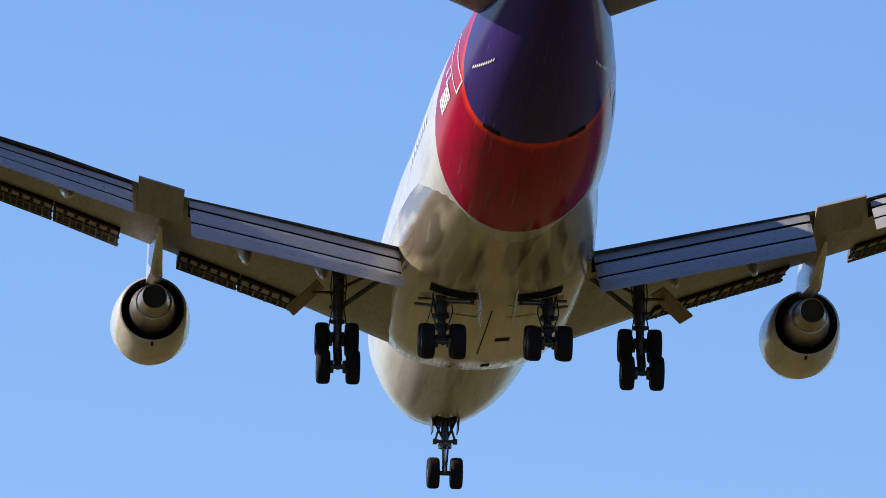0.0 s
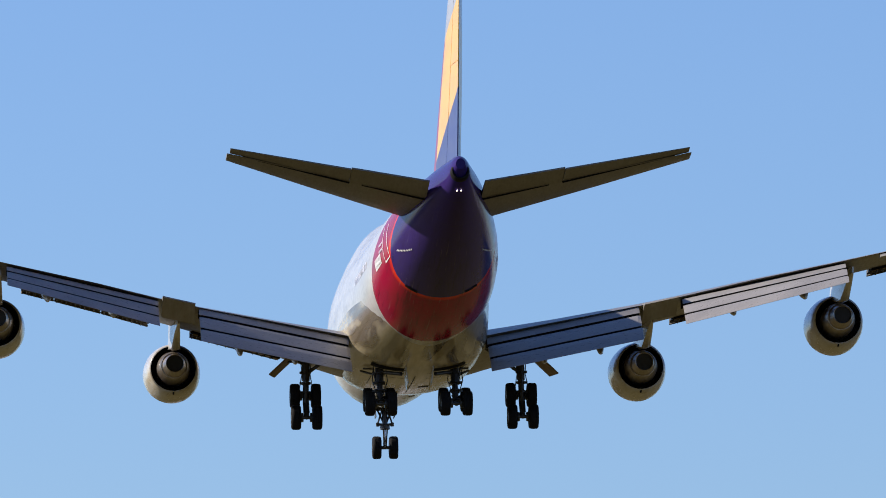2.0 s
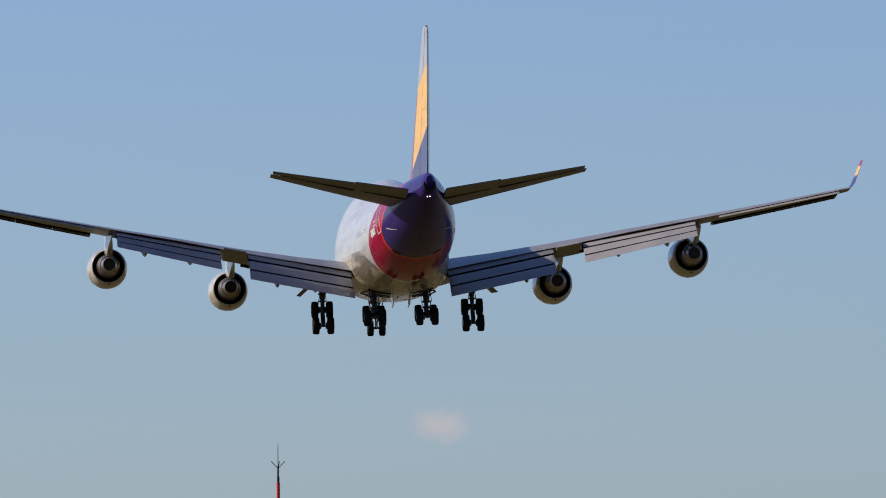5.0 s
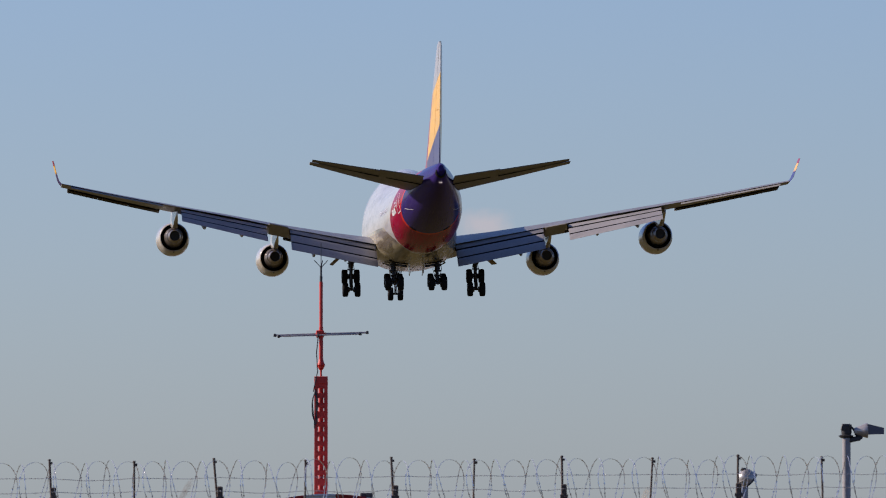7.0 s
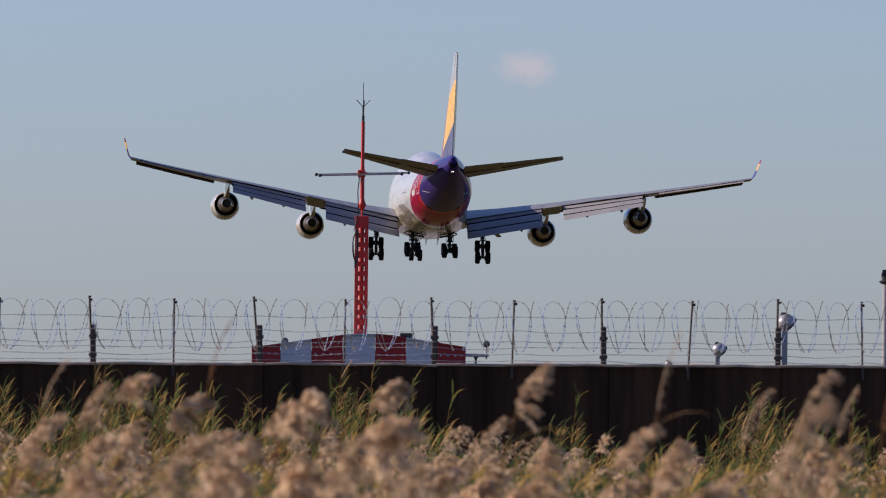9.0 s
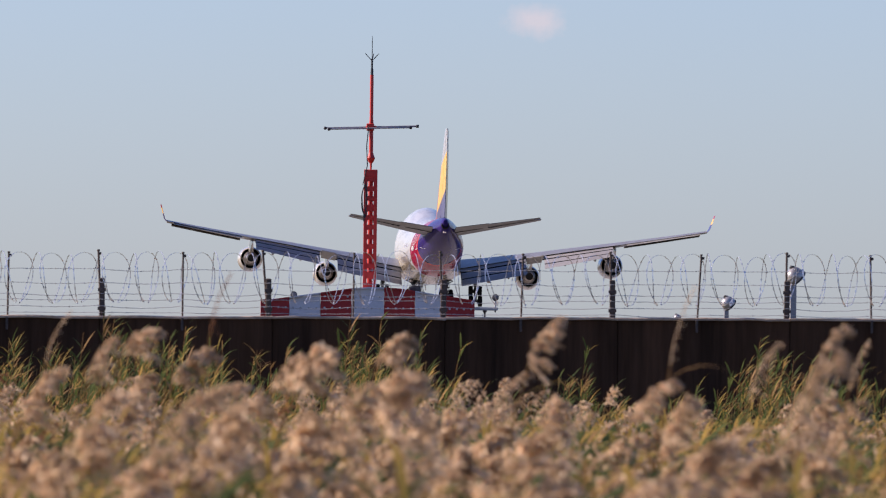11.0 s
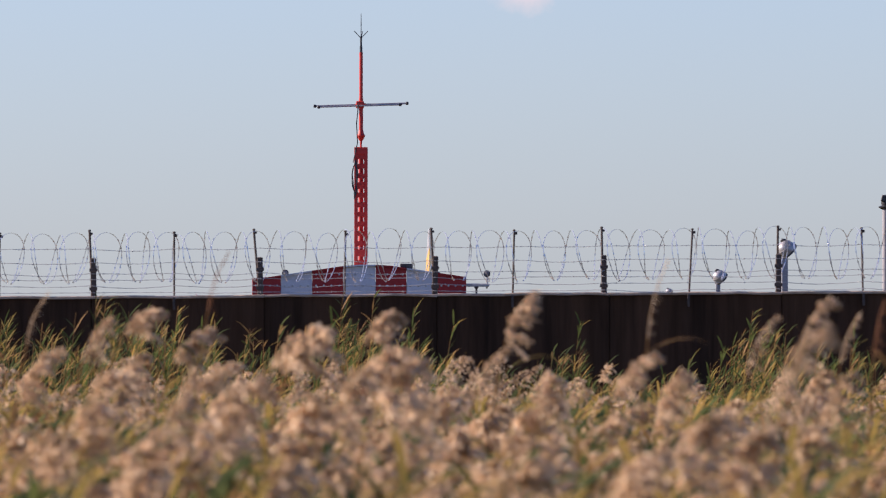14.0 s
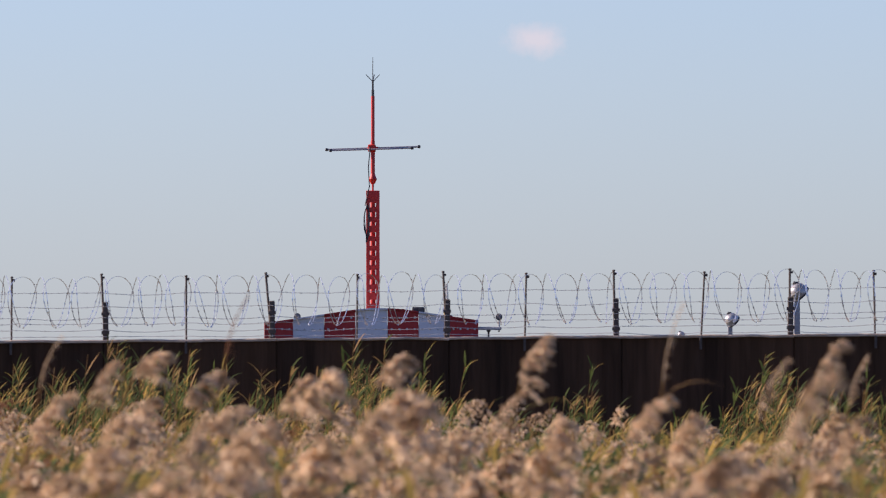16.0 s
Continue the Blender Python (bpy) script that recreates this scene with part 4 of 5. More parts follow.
def boundary_wall():
    wall = thing("wall_boundary", "dark stained concrete boundary wall with pale coping", "wall", kind="structure")
    rnd = random.Random(5)
    x0, step = -39.54, 3.03
    for i in range(26):
        a, b = x0 + i * step, x0 + (i + 1) * step - 0.006
        dy = rnd.uniform(-0.012, 0.012)
        rings = []
        for x in (a, a + 0.015, b - 0.015, b):
            k = 0.015 if x in (a, b) else 0
            t = wall_top(x) - 0.05
            rings.append([Vector((x, WALL_Y + yy, z)) for yy, z in ((dy + k, -0.2), (dy + k, t), (0.25, t), (0.25, -0.2))])
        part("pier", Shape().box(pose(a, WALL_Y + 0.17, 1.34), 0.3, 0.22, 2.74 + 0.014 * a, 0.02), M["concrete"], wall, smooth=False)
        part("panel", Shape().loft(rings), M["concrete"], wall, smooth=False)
        rings = []
        n = 9
        for j in range(n):
            x = a + (b - a) * j / (n - 1)
            t = wall_top(x) + rnd.uniform(-0.012, 0.012)
            e = rnd.uniform(-0.012, 0.012)
            rings.append([Vector((x, WALL_Y + yy, z)) for yy, z in ((-0.05 + e, t - 0.045 + 0.5 * e), (-0.055 + e, t - 0.015), (-0.03 + e, t), (0.28, t), (0.31, t - 0.03), (0.31, t - 0.14), (0.26, t - 0.14), (0.26, t - 0.05), (-0.02, t - 0.05))])
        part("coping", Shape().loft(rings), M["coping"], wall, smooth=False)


boundary_wall()
# foot of each post and the sideways run of its stay
THICK = ((-18.30, -0.05), (-15.27, -0.06), (-12.24, -0.04), (-9.21, -0.07), (-6.205, -0.05), (-3.279, -0.09), (-0.204, -0.05), (2.761, -0.02), (5.826, 0.01), (8.85, -0.03), (11.87, -0.05), (14.90, -0.02), (17.90, -0.04))
THIN = ((-16.80, 0.02), (-13.78, 0.0), (-10.75, 0.03), (-7.84, 0.01), (-4.767, 0.0), (-1.771, 0.01), (1.175, 0.03), (4.265, 0.07), (7.335, -0.03), (10.35, 0.02), (13.38, 0.0), (16.40, 0.03))


def fence_posts():
    rnd = random.Random(8)
    for x, run in THICK:
        p = thing("fence_post", "rusty steel post on the wall with a thin wire stay", "fence post", "posts on the wall", Matrix.Translation((x, WALL_Y + 0.12, wall_top(x))))
        part("post", Shape().box(pose(0.02, 0, 0.32, 0, rnd.uniform(-1, 1)), 0.10, 0.10, 0.68, 0.015).box(pose(0.02, -0.05, 0.12), 0.14, 0.02, 0.06).box(pose(0.02, -0.05, 0.45), 0.14, 0.02, 0.06), M["rust"], p, "short rusty post")
        part("stay", Shape().rod((run * 0.2, 0, 0.3), (run, 0, 1.13), 0.02, n=8).turned(pose(run, 0, 1.13), ((0.02, 0), (0.03, 0.01), (0.02, 0.03)), 8).box(pose(run + 0.03, 0, 1.09), 0.05, 0.03, 0.04, 0.008), M["rust"], p, "thin leaning stay with a wire clip")
    for x, dx in THIN:
        p = thing("fence_stay", "thin dark steel stay that carries the barbed wire", "fence post", "stays on the wall", Matrix.Translation((x, WALL_Y + 0.12, wall_top(x))))
        part("rod", Shape().rod((0, 0, -0.25), (dx, 0, 1.09), 0.017, n=8).turned(pose(dx, 0, 1.09), ((0.02, 0), (0.03, 0.01), (0.02, 0.03)), 8).box(pose(dx + 0.03, 0, 1.05), 0.05, 0.03, 0.05, 0.008), M["rust"], p, "thin steel rod with a wire clip")
        part("foot", Shape().box(pose(0, -0.19, -0.15), 0.045, 0.03, 0.22, 0.008), M["rust"], p, "bolted foot")


def barbed_wires():
    rnd = random.Random(3)
    for h in (0.05, 0.17, 0.285, 0.385, 0.58, 0.82):
        w = Shape()
        pts, sag = [], 0.02
        x = -20.0
        while x <= 20.0:
            ph = (x + 0.2) / 1.51 % 1.0
            if ph < 0.12:
                sag = rnd.uniform(0.0, 0.045)
            pts.append((x, WALL_Y + 0.06, wall_top(x) + h - sag * math.sin(math.pi * ph) + rnd.uniform(-0.004, 0.004)))
            x += 0.125
        w.tube(pts, 0.0048, 4)
        for q in pts[::2]:
            for k in (0, 1):
                a = rnd.uniform(0, 6.28)
                d = Vector((0.4 * math.cos(a), math.cos(a), math.sin(a))) * 0.018
                w.rod(Vector(q) - d, Vector(q) + d, 0.0035, n=3)
        tagged(part("barbed_wire", w, M["galv"]), "straight strand of galvanised barbed wire", "wire", "strands on the wall")


def razor_coil():
    """A concertina coil: upright round turns, each tied to the next by one that runs on; sections of thin barbed tape."""
    rnd = random.Random(12)
    coil = thing("razor_wire_coil", "long concertina coil of shiny razor wire along the wall", "razor wire")
    pts = []
    x, k = -19.0, 0
    n = 32
    while x < 19.0:
        tied = k % 2
        step = rnd.uniform(0.0, 0.09) if tied else rnd.uniform(0.44, 0.58)
        wide = rnd.uniform(0.18, 0.235) if tied else rnd.uniform(-0.05, 0.06)
        r, dz, slew = rnd.uniform(0.43, 0.48), rnd.uniform(-0.03, 0.02), rnd.uniform(-0.06, 0.06)
        for i in range(n):
            u = i / n
            a = 2 * math.pi * u
            pts.append(Vector((x + step * u - wide * math.sin(a) * (1 - 0.3 * math.cos(a)) - slew * math.cos(a), WALL_Y + 0.14 + (-1 if tied else 1) * r * 0.9 * math.sin(a), wall_top(x) + 0.67 + dz - r * math.cos(a))))
        x += step
        k += 1
    for _ in range(3):
        pts = [pts[0]] + [(pts[i - 1] + pts[i] * 2 + pts[i + 1]) / 4 for i in range(1, len(pts) - 1)] + [pts[-1]]
    size = 12 * n
    for start in range(0, len(pts) - 1, size):
        tape, barbs, rings = Shape(), Shape(), []
        for i in range(start, min(start + size, len(pts) - 1) + 1):
            q = pts[i]
            d = (pts[min(i + 1, len(pts) - 1)] - pts[max(i - 1, 0)]).normalized()
            u = d.cross(Vector((1, 0.15, 0.1))).normalized()
            w = d.cross(u)
            rings.append([q + w * 0.0055, q + u * 0.003, q - w * 0.0055, q - u * 0.003])
            if i % 2 == 0:
                for s in (-1, 1):
                    barbs.add([q - d * 0.012, q + d * 0.012, q + w * s * 0.011 + d * 0.016, q + w * s * 0.011 - d * 0.016, q + u * 0.004], [(0, 1, 2), (0, 2, 3), (0, 4, 1)])
        section = part("coil_section", tape.loft(rings), M["tape"], coil, smooth=False)
        tagged(part("barb", barbs, M["tape"], section, smooth=False), kind="stuff")


fence_posts()
barbed_wires()
razor_coil()


# ---- the striped hut, its mast and the lamps behind the wall ----
HUT_Y = 200.0


def hut_roof(x):
    return 3.20 + 0.32 * max(0.0, 1 - abs(x + 1.55) / 2.15) if abs(x + 1.55) > 0.35 else 3.47


def striped_hut():
    hut = thing("striped_hut", "low equipment hut with red and white striped boards", "hut")
    rv = Shape().turned(Matrix(), ((0.022, 0), (0.018, 0.012), (0.006, 0.016)), 8)
    rivet = mesh("rivet", rv.v, rv.f, M["galv"])
    edges = (-3.88, -3.30, -2.675, -2.05, -1.40, -0.78, -0.155, 0.42)
    for i in range(7):
        a, b = edges[i], edges[i + 1] - 0.006
        rings = []
        for x in (a, a + 0.006, (a + b) / 2, b - 0.006, b):
            z = hut_roof(x)
            k = 0.006 if x in (a, b) else 0
            rings.append([Vector((x, HUT_Y + yy, zz)) for yy, zz in ((k, 0.0), (k, z), (0.05, z), (0.05, 0.0))])
        board = part("board", Shape().loft(rings), M["white_board" if i % 2 else "red_board"], hut, "white board" if i % 2 else "red board", smooth=False)
        for z in (3.085, 3.31):
            for k in range(4):
                if z < hut_roof(a + (b - a) * (k + 0.5) / 4) - 0.05:
                    r = new("rivet", rivet)
                    r.parent = board
                    r.matrix_local = pose(a + (b - a) * (k + 0.5) / 4, HUT_Y - 0.001, z, 90)
        part("roof_sheet", Shape().loft([[Vector((x, HUT_Y + yy, hut_roof(x) + dz)) for yy, dz in ((-0.06, 0.004), (-0.06, 0.035), (3.2, 0.035), (3.2, 0.004))] for x in (a, (a + b) / 2, b)]),
             M["white_board" if i % 2 else "red_board"], hut, smooth=False)
    part("shell", Shape().box(pose(-1.73, HUT_Y + 1.6, 1.58), 4.2, 3.0, 3.16, 0.03), M["white_board"], hut, "white hut body")
    part("vent_box", Shape().box(pose(-0.79, HUT_Y + 0.3, 3.455), 0.25, 0.25, 0.15, 0.015).box(pose(-0.86, HUT_Y + 0.165, 3.46), 0.08, 0.02, 0.09, 0.005).box(pose(-0.74, HUT_Y + 0.165, 3.46), 0.09, 0.02, 0.09, 0.005), M["black"], hut, "dark box on the roof")
    arm = part("lamp_arm", Shape().box(pose(0.64, HUT_Y + 0.3, 3.10), 0.48, 0.08, 0.065, 0.01).rod((0.83, HUT_Y + 0.3, 3.1), (0.83, HUT_Y + 0.3, 3.28), 0.018, n=8), M["galv"], hut, "pale bracket at the eaves")
    part("foot", Shape().turned(pose(0.62, HUT_Y + 0.3, 3.0), ((0.018, -0.12), (0.02, 0.02), (0.045, 0.05), (0.04, 0.07)), 10), M["rust"], arm)
    for x, z in ((-3.22, 3.34), (0.83, 3.33), (-0.17, 3.31)):
        l = part("marker_lamp", Shape().turned(pose(x, HUT_Y + 0.3, z, 90), ((0.02, -0.07), (0.06, -0.04), (0.07, 0.0), (0.07, 0.05), (0.062, 0.06)), 18), M["black"], hut, "small round lamp")
        part("lens", Shape().turned(pose(x, HUT_Y + 0.3, z, 90), ((0.054, 0.058), (0.04, 0.066), (0.01, 0.07)), 16), M["lens"], l, "grey lens")
        part("stem", Shape().rod((x, HUT_Y + 0.3, z - 0.09), (x, HUT_Y + 0.3, z - 0.3), 0.015, n=6), M["rust"], l)


def red_mast():
    """A lattice foot behind the hut, a slim pipe, a cross arm and whip aerials."""
    y, x = 203.0, -1.725
    f = y / 17644
    mast = thing("aerial_mast", "red lattice mast with pipe top, cross arm and whip aerials", "mast", at=Matrix.Translation((x, y, 0)))
    top = 1.7 + 366 * f
    w = 0.101
    for sx in (-1, 1):
        for sy in (-1, 1):
            # corner angles: one flange on the front or back, one on the side
            part("corner_angle", Shape().box(pose(sx * (w - 0.002), sy * 0.13, top / 2), 0.07, 0.012, top, 0.003).box(pose(sx * 0.13, sy * w, top / 2), 0.012, 0.066, top, 0.003), M["red"], mast)
    braces = Shape()
    z = 2.4
    k = 0
    while z < top - 0.15:
        tall = 0.1 if (k * 5) % 7 else 0.14
        for sy in (-1, 1):
            braces.box(pose(0, sy * 0.117, z, 0, 4 if k % 2 else -4), 0.24, 0.01, tall, 0.003)
            braces.box(pose(sy * 0.117, 0, z + 0.05), 0.01, 0.22, 0.05, 0.003)
        z += 0.196
        k += 1
    part("lacing", braces, M["red"], mast, "short red lacing bars")
    part("centre_tube", Shape().rod((0.0, 0, 2.0), (0.0, 0, top - 0.05), 0.05, n=10), M["red"], mast)
    part("head_plate", Shape().box(pose(0, 0, top - 0.06), 0.275, 0.275, 0.15, 0.008).turned(pose(0, 0, top), ((0.02, 0.0), (0.022, 0.14), (0.05, 0.17), (0.085, 0.25), (0.06, 0.30), (0.045, 0.36)), 14), M["red"], mast, "red swivel joint")
    pipe_top = 1.7 + 535 * f
    part("pipe", Shape().rod((0, 0, top + 0.3), (0, 0, 1.7 + 455 * f), 0.042, n=12).rod((0.0, 0, 1.7 + 430 * f), (0, 0, pipe_top), 0.036, n=12), M["red"], mast, "slim red pipe")
    za = 1.7 + 442.5 * f
    part("arm_clamp", Shape().box(pose(-0.02, 0, za), 0.16, 0.12, 0.15, 0.015).box(pose(0.0, 0, za), 0.22, 0.06, 0.06, 0.01), M["red"], mast, "clamp of the cross arm")
    arm = part("cross_arm", Shape().rod((-0.93, 0.02, za - 0.03), (0.93, 0.02, za + 0.03), 0.021, n=10).rod((-0.86, -0.09, za - 0.05), (0.80, -0.09, za + 0.0), 0.016, n=8), M["pole"], mast, "pale cross arm of two tubes")
    for a in ((-0.94, 0.02, za - 0.03), (0.94, 0.02, za + 0.03), (-0.86, -0.09, za - 0.05), (0.80, -0.09, za)):
        part("end_cap", Shape().turned(Matrix.Translation(a) @ pose(0, 0, 0, 0, 90), ((0.02, -0.03), (0.032, -0.02), (0.032, 0.02), (0.02, 0.03)), 10), M["black"], arm, "black end cap")
    b = 1.7 + 560 * f
    part("aerial", Shape().rod((0, 0, pipe_top - 0.02), (0, 0, pipe_top + 0.12), 0.028, n=10).rod((0, 0, pipe_top + 0.1), (0, 0, b + 0.04), 0.02, n=8).rod((0, 0, b), (0, 0, 1.7 + 604 * f), 0.010, 0.006, 6)
         .rod((0, 0, b), (-0.14, 0, b + 0.15), 0.009, n=6).rod((0, 0, b), (0.14, 0, b + 0.15), 0.009, n=6).rod((0, 0, b), (0.03, 0.14, b + 0.15), 0.009, n=6), M["black"], mast, "black whip aerial with three prongs")
    loop = []
    for i in range(60):
        a = 2 * math.pi * i / 20
        loop.append((-0.12 - 0.02 * math.sin(i * 0.7) + 0.045 * math.cos(a), -0.16, top - 0.55 + 0.33 * math.sin(a) - 0.003 * i))
    part("cable", Shape().tube(loop, 0.008, 5).tube([(-0.05, -0.12, top + 0.9), (-0.09, -0.12, top + 0.5), (-0.07, -0.14, top + 0.1), (-0.16, -0.15, top - 0.3)], 0.011, 5), M["black"], mast, "coiled black cable")


def floodlight(x, y, z, r, turn, pole_w, label):
    """A domed lamp with a peaked visor on a square post."""
    l = thing("approach_lamp", label, "lamp", "lamps behind the wall", Matrix.Translation((x, y, 0)))
    part("post", Shape().box(pose(-0.02, 0, (z - r) / 2), pole_w, pole_w, z - r, 0.012), M["pole"], l, "grey post")
    m = pose(0, 0, z, 0, 132, turn)
    head = part("head", Shape().turned(m, ((r * 0.12, -r * 0.86), (r * 0.5, -r * 0.8), (r * 0.82, -r * 0.5), (r * 0.98, -r * 0.1), (r * 1.04, r * 0.3), (r * 1.0, r * 0.5), (r * 0.92, r * 0.45), (r * 0.8, r * 0.2)), 28), M["lamp"], l, "silver domed housing")
    part("lens", Shape().turned(m, ((r * 0.9, r * 0.4), (r * 0.7, r * 0.44), (r * 0.2, r * 0.46)), 20), M["glass"], head, "dark lens")
    part("brim", Shape().turned(m, ((r * 1.03, r * 0.42), (r * 1.14, r * 0.52), (r * 1.15, r * 0.58), (r * 1.06, r * 0.56), (r * 0.98, r * 0.5)), 28), M["black"], head, "dark brim round the mouth")
    part("seam", Shape().turned(m, ((r * 0.93, -r * 0.34), (r * 0.975, -r * 0.3), (r * 0.975, -r * 0.24), (r * 0.94, -r * 0.2)), 28, caps=False), M["pole"], head, "joint ring of the housing")
    part("top_knob", Shape().turned(pose(-r * 0.25, 0, z + r * 0.72), ((r * 0.3, 0), (r * 0.34, r * 0.22), (r * 0.2, r * 0.36)), 12).box(pose(-r * 0.5, 0, z + r * 0.95, 0, 30), r * 0.12, r * 0.12, r * 0.4, 0.004), M["black"], head, "dark cable gland")
    part("bracket", Shape().box(pose(-0.02, 0, z - r * 0.78), r * 0.7, r * 0.5, r * 0.35, 0.01), M["pole"], l, "grey clamp under the lamp")


def floodlights():
    k = 195.0 / 17644
    floodlight(602 * k, 195, 1.7 + 189 * k, 0.172, 28, 0.12, "silver floodlight on a grey post behind the wall")
    floodlight(484 * k, 195, 1.7 + 139 * k, 0.135, 32, 0.09, "small silver floodlight, low behind the wall")
    floodlight(395 * k, 195, 1.7 + 112 * k, 0.07, 20, 0.06, "tiny silver lamp just over the wall")
    # the taller pole with its side lamp
    x, y = 780 * k, 195.0
    zt = 1.7 + 262 * k
    p = thing("lamp_pole", "pale pole with dark lamp head and side floodlight", "lamp", "lamps behind the wall", Matrix.Translation((x, y, 0)))
    part("pole", Shape().rod((0, 0, 0), (0, 0, zt), 0.085, 0.08, 16), M["pole"], p, "pale round pole")
    part("brim", Shape().turned(pose(-0.01, 0, zt - 0.01), ((0.09, -0.03), (0.14, 0.0), (0.145, 0.02), (0.09, 0.04)), 18), M["black"], p, "dark cap over the pole")
    part("head", Shape().turned(pose(-0.0, 0, zt + 0.02), ((0.09, 0), (0.105, 0.06), (0.095, 0.15), (0.10, 0.17), (0.07, 0.22)), 14).box(pose(-0.06, -0.06, zt + 0.17, 0, 14), 0.09, 0.08, 0.13, 0.015).box(pose(0.07, -0.05, zt + 0.19, 0, -20), 0.07, 0.08, 0.07, 0.012).rod((0.1, -0.04, zt + 0.17), (0.18, -0.04, zt + 0.08), 0.02, n=8), M["black"], p, "dark clustered lamp head")
    part("bracket", Shape().box(pose(0.16, 0, zt - 0.06, 0, -12), 0.24, 0.10, 0.10, 0.02).box(pose(0.24, 0, zt + 0.01, 0, 40), 0.18, 0.08, 0.08, 0.02), M["black"], p, "dark bracket under the side lamp")
    side = part("side_lamp", Shape().turned(pose(0.14, -0.02, zt + 0.10, 0, 88), ((0.035, 0.0), (0.06, 0.02), (0.095, 0.12), (0.13, 0.2), (0.145, 0.25), (0.145, 0.275), (0.12, 0.28)), 22), M["lamp"], p, "silver lamp cone")
    part("visor", Shape().loft([[Vector((x0, q * y, zt + 0.10 + z)) for q, z in ((-1, h), (-1, -lo), (1, -lo), (1, h))] for x0, y, h, lo in ((0.405, 0.13, 0.14, 0.07), (0.56, 0.125, 0.10, 0.065), (0.73, 0.12, 0.06, 0.06))]), M["glass"], side, "blue-black visor box", smooth=False)


striped_hut()
red_mast()
floodlights()


# ---- a small cloud, far off ----
def cloud():
    m = bpy.data.materials.new("cloud_vapour")
    m.use_nodes = True
    t = m.node_tree
    t.nodes.clear()
    out, mix, tr, em = (t.nodes.new(q) for q in ("ShaderNodeOutputMaterial", "ShaderNodeMixShader", "ShaderNodeBsdfTransparent", "ShaderNodeEmission"))
    em.inputs["Color"].default_value, em.inputs["Strength"].default_value = (0.95, 0.80, 0.765, 1), CLOUD_GLOW
    co = t.nodes.new("ShaderNodeTexCoord")
    ln = t.nodes.new("ShaderNodeVectorMath")
    ln.operation = "LENGTH"
    mp = t.nodes.new("ShaderNodeMapping")
    mp.inputs["Scale"].default_value = (1 / 15.0, 1 / 15.0, 1 / 9.0)
    t.links.new(co.outputs["Object"], mp.inputs[0])
    t.links.new(mp.outputs[0], ln.inputs[0])
    r = calc(t, "ADD", ln.outputs[1], calc(t, "MULTIPLY", calc(t, "SUBTRACT", noise_of(t, 0.11, 5), 0.5), 1.1))
    t.links.new(ramp(t, r, 0.95, 0.2, 0.0, 0.42), mix.inputs[0])
    t.links.new(tr.outputs[0], mix.inputs[1])
    t.links.new(em.outputs[0], mix.inputs[2])
    t.links.new(mix.outputs[0], out.inputs[0])
    sh = Shape()
    n = 24
    sh.add([(0, 0, 0)] + [(24 * math.cos(2 * math.pi * i / n), 0, 16 * math.sin(2 * math.pi * i / n)) for i in range(n)], [(0, 1 + i, 1 + (i + 1) % n) for i in range(n)])
    c = part("cloud", sh, m)
    c.matrix_world = Matrix.Translation((140 * 4000 / 17644, 4000, 1.7 + 632 * 4000 / 17644))
    c.visible_shadow = False
    tagged(c, "small pinkish white cloud far off in the sky", "cloud", kind="structure")


CLOUD_GLOW = 0.62
cloud()


# ---- the reeds ----
def plant_paint(name, a, b, through_share=0.35, scale=1.5):
    """Dull plant colour that lets part of the light through; varies from clump to clump and strand to strand."""
    m, t, p = nodes_of(name)
    n1 = ramp(t, noise_of(t, scale, 3), 0.35, 0.65, 0, 1)
    geo = t.nodes.new("ShaderNodeNewGeometry")
    f = calc(t, "ADD", calc(t, "MULTIPLY", n1, 0.7), calc(t, "MULTIPLY", geo.outputs["Random Per Island"], 0.3))
    col = blend(t, f, a, b)
    t.links.new(col, p.inputs["Base Color"])
    p.inputs["Roughness"].default_value, p.inputs["Specular IOR Level"].default_value = 0.8, 0.15
    tl, mx = t.nodes.new("ShaderNodeBsdfTranslucent"), t.nodes.new("ShaderNodeMixShader")
    t.links.new(col, tl.inputs[0])
    mx.inputs[0].default_value = through_share
    t.links.new(p.outputs[0], mx.inputs[1])
    t.links.new(tl.outputs[0], mx.inputs[2])
    t.links.new(mx.outputs[0], t.nodes["Material Output"].inputs[0])
    return m


M["plume"] = plant_paint("reed_plume_fluff", (0.95, 0.72, 0.46), (0.36, 0.225, 0.115), 0.33, 8.0)
M["russet"] = plant_paint("young_russet_plume", (0.36, 0.17, 0.08), (0.24, 0.11, 0.06), 0.4)
M["straw"] = plant_paint("dry_reed_straw", (0.46, 0.27, 0.10), (0.20, 0.12, 0.05), 0.3)
M["green"] = plant_paint("green_reed_leaf", (0.13, 0.155, 0.045), (0.035, 0.055, 0.018), 0.45)
M["olive"] = plant_paint("yellowing_reed_leaf", (0.50, 0.32, 0.085), (0.19, 0.16, 0.045), 0.45)
PLANT = ("plume", "russet", "straw", "green", "olive")


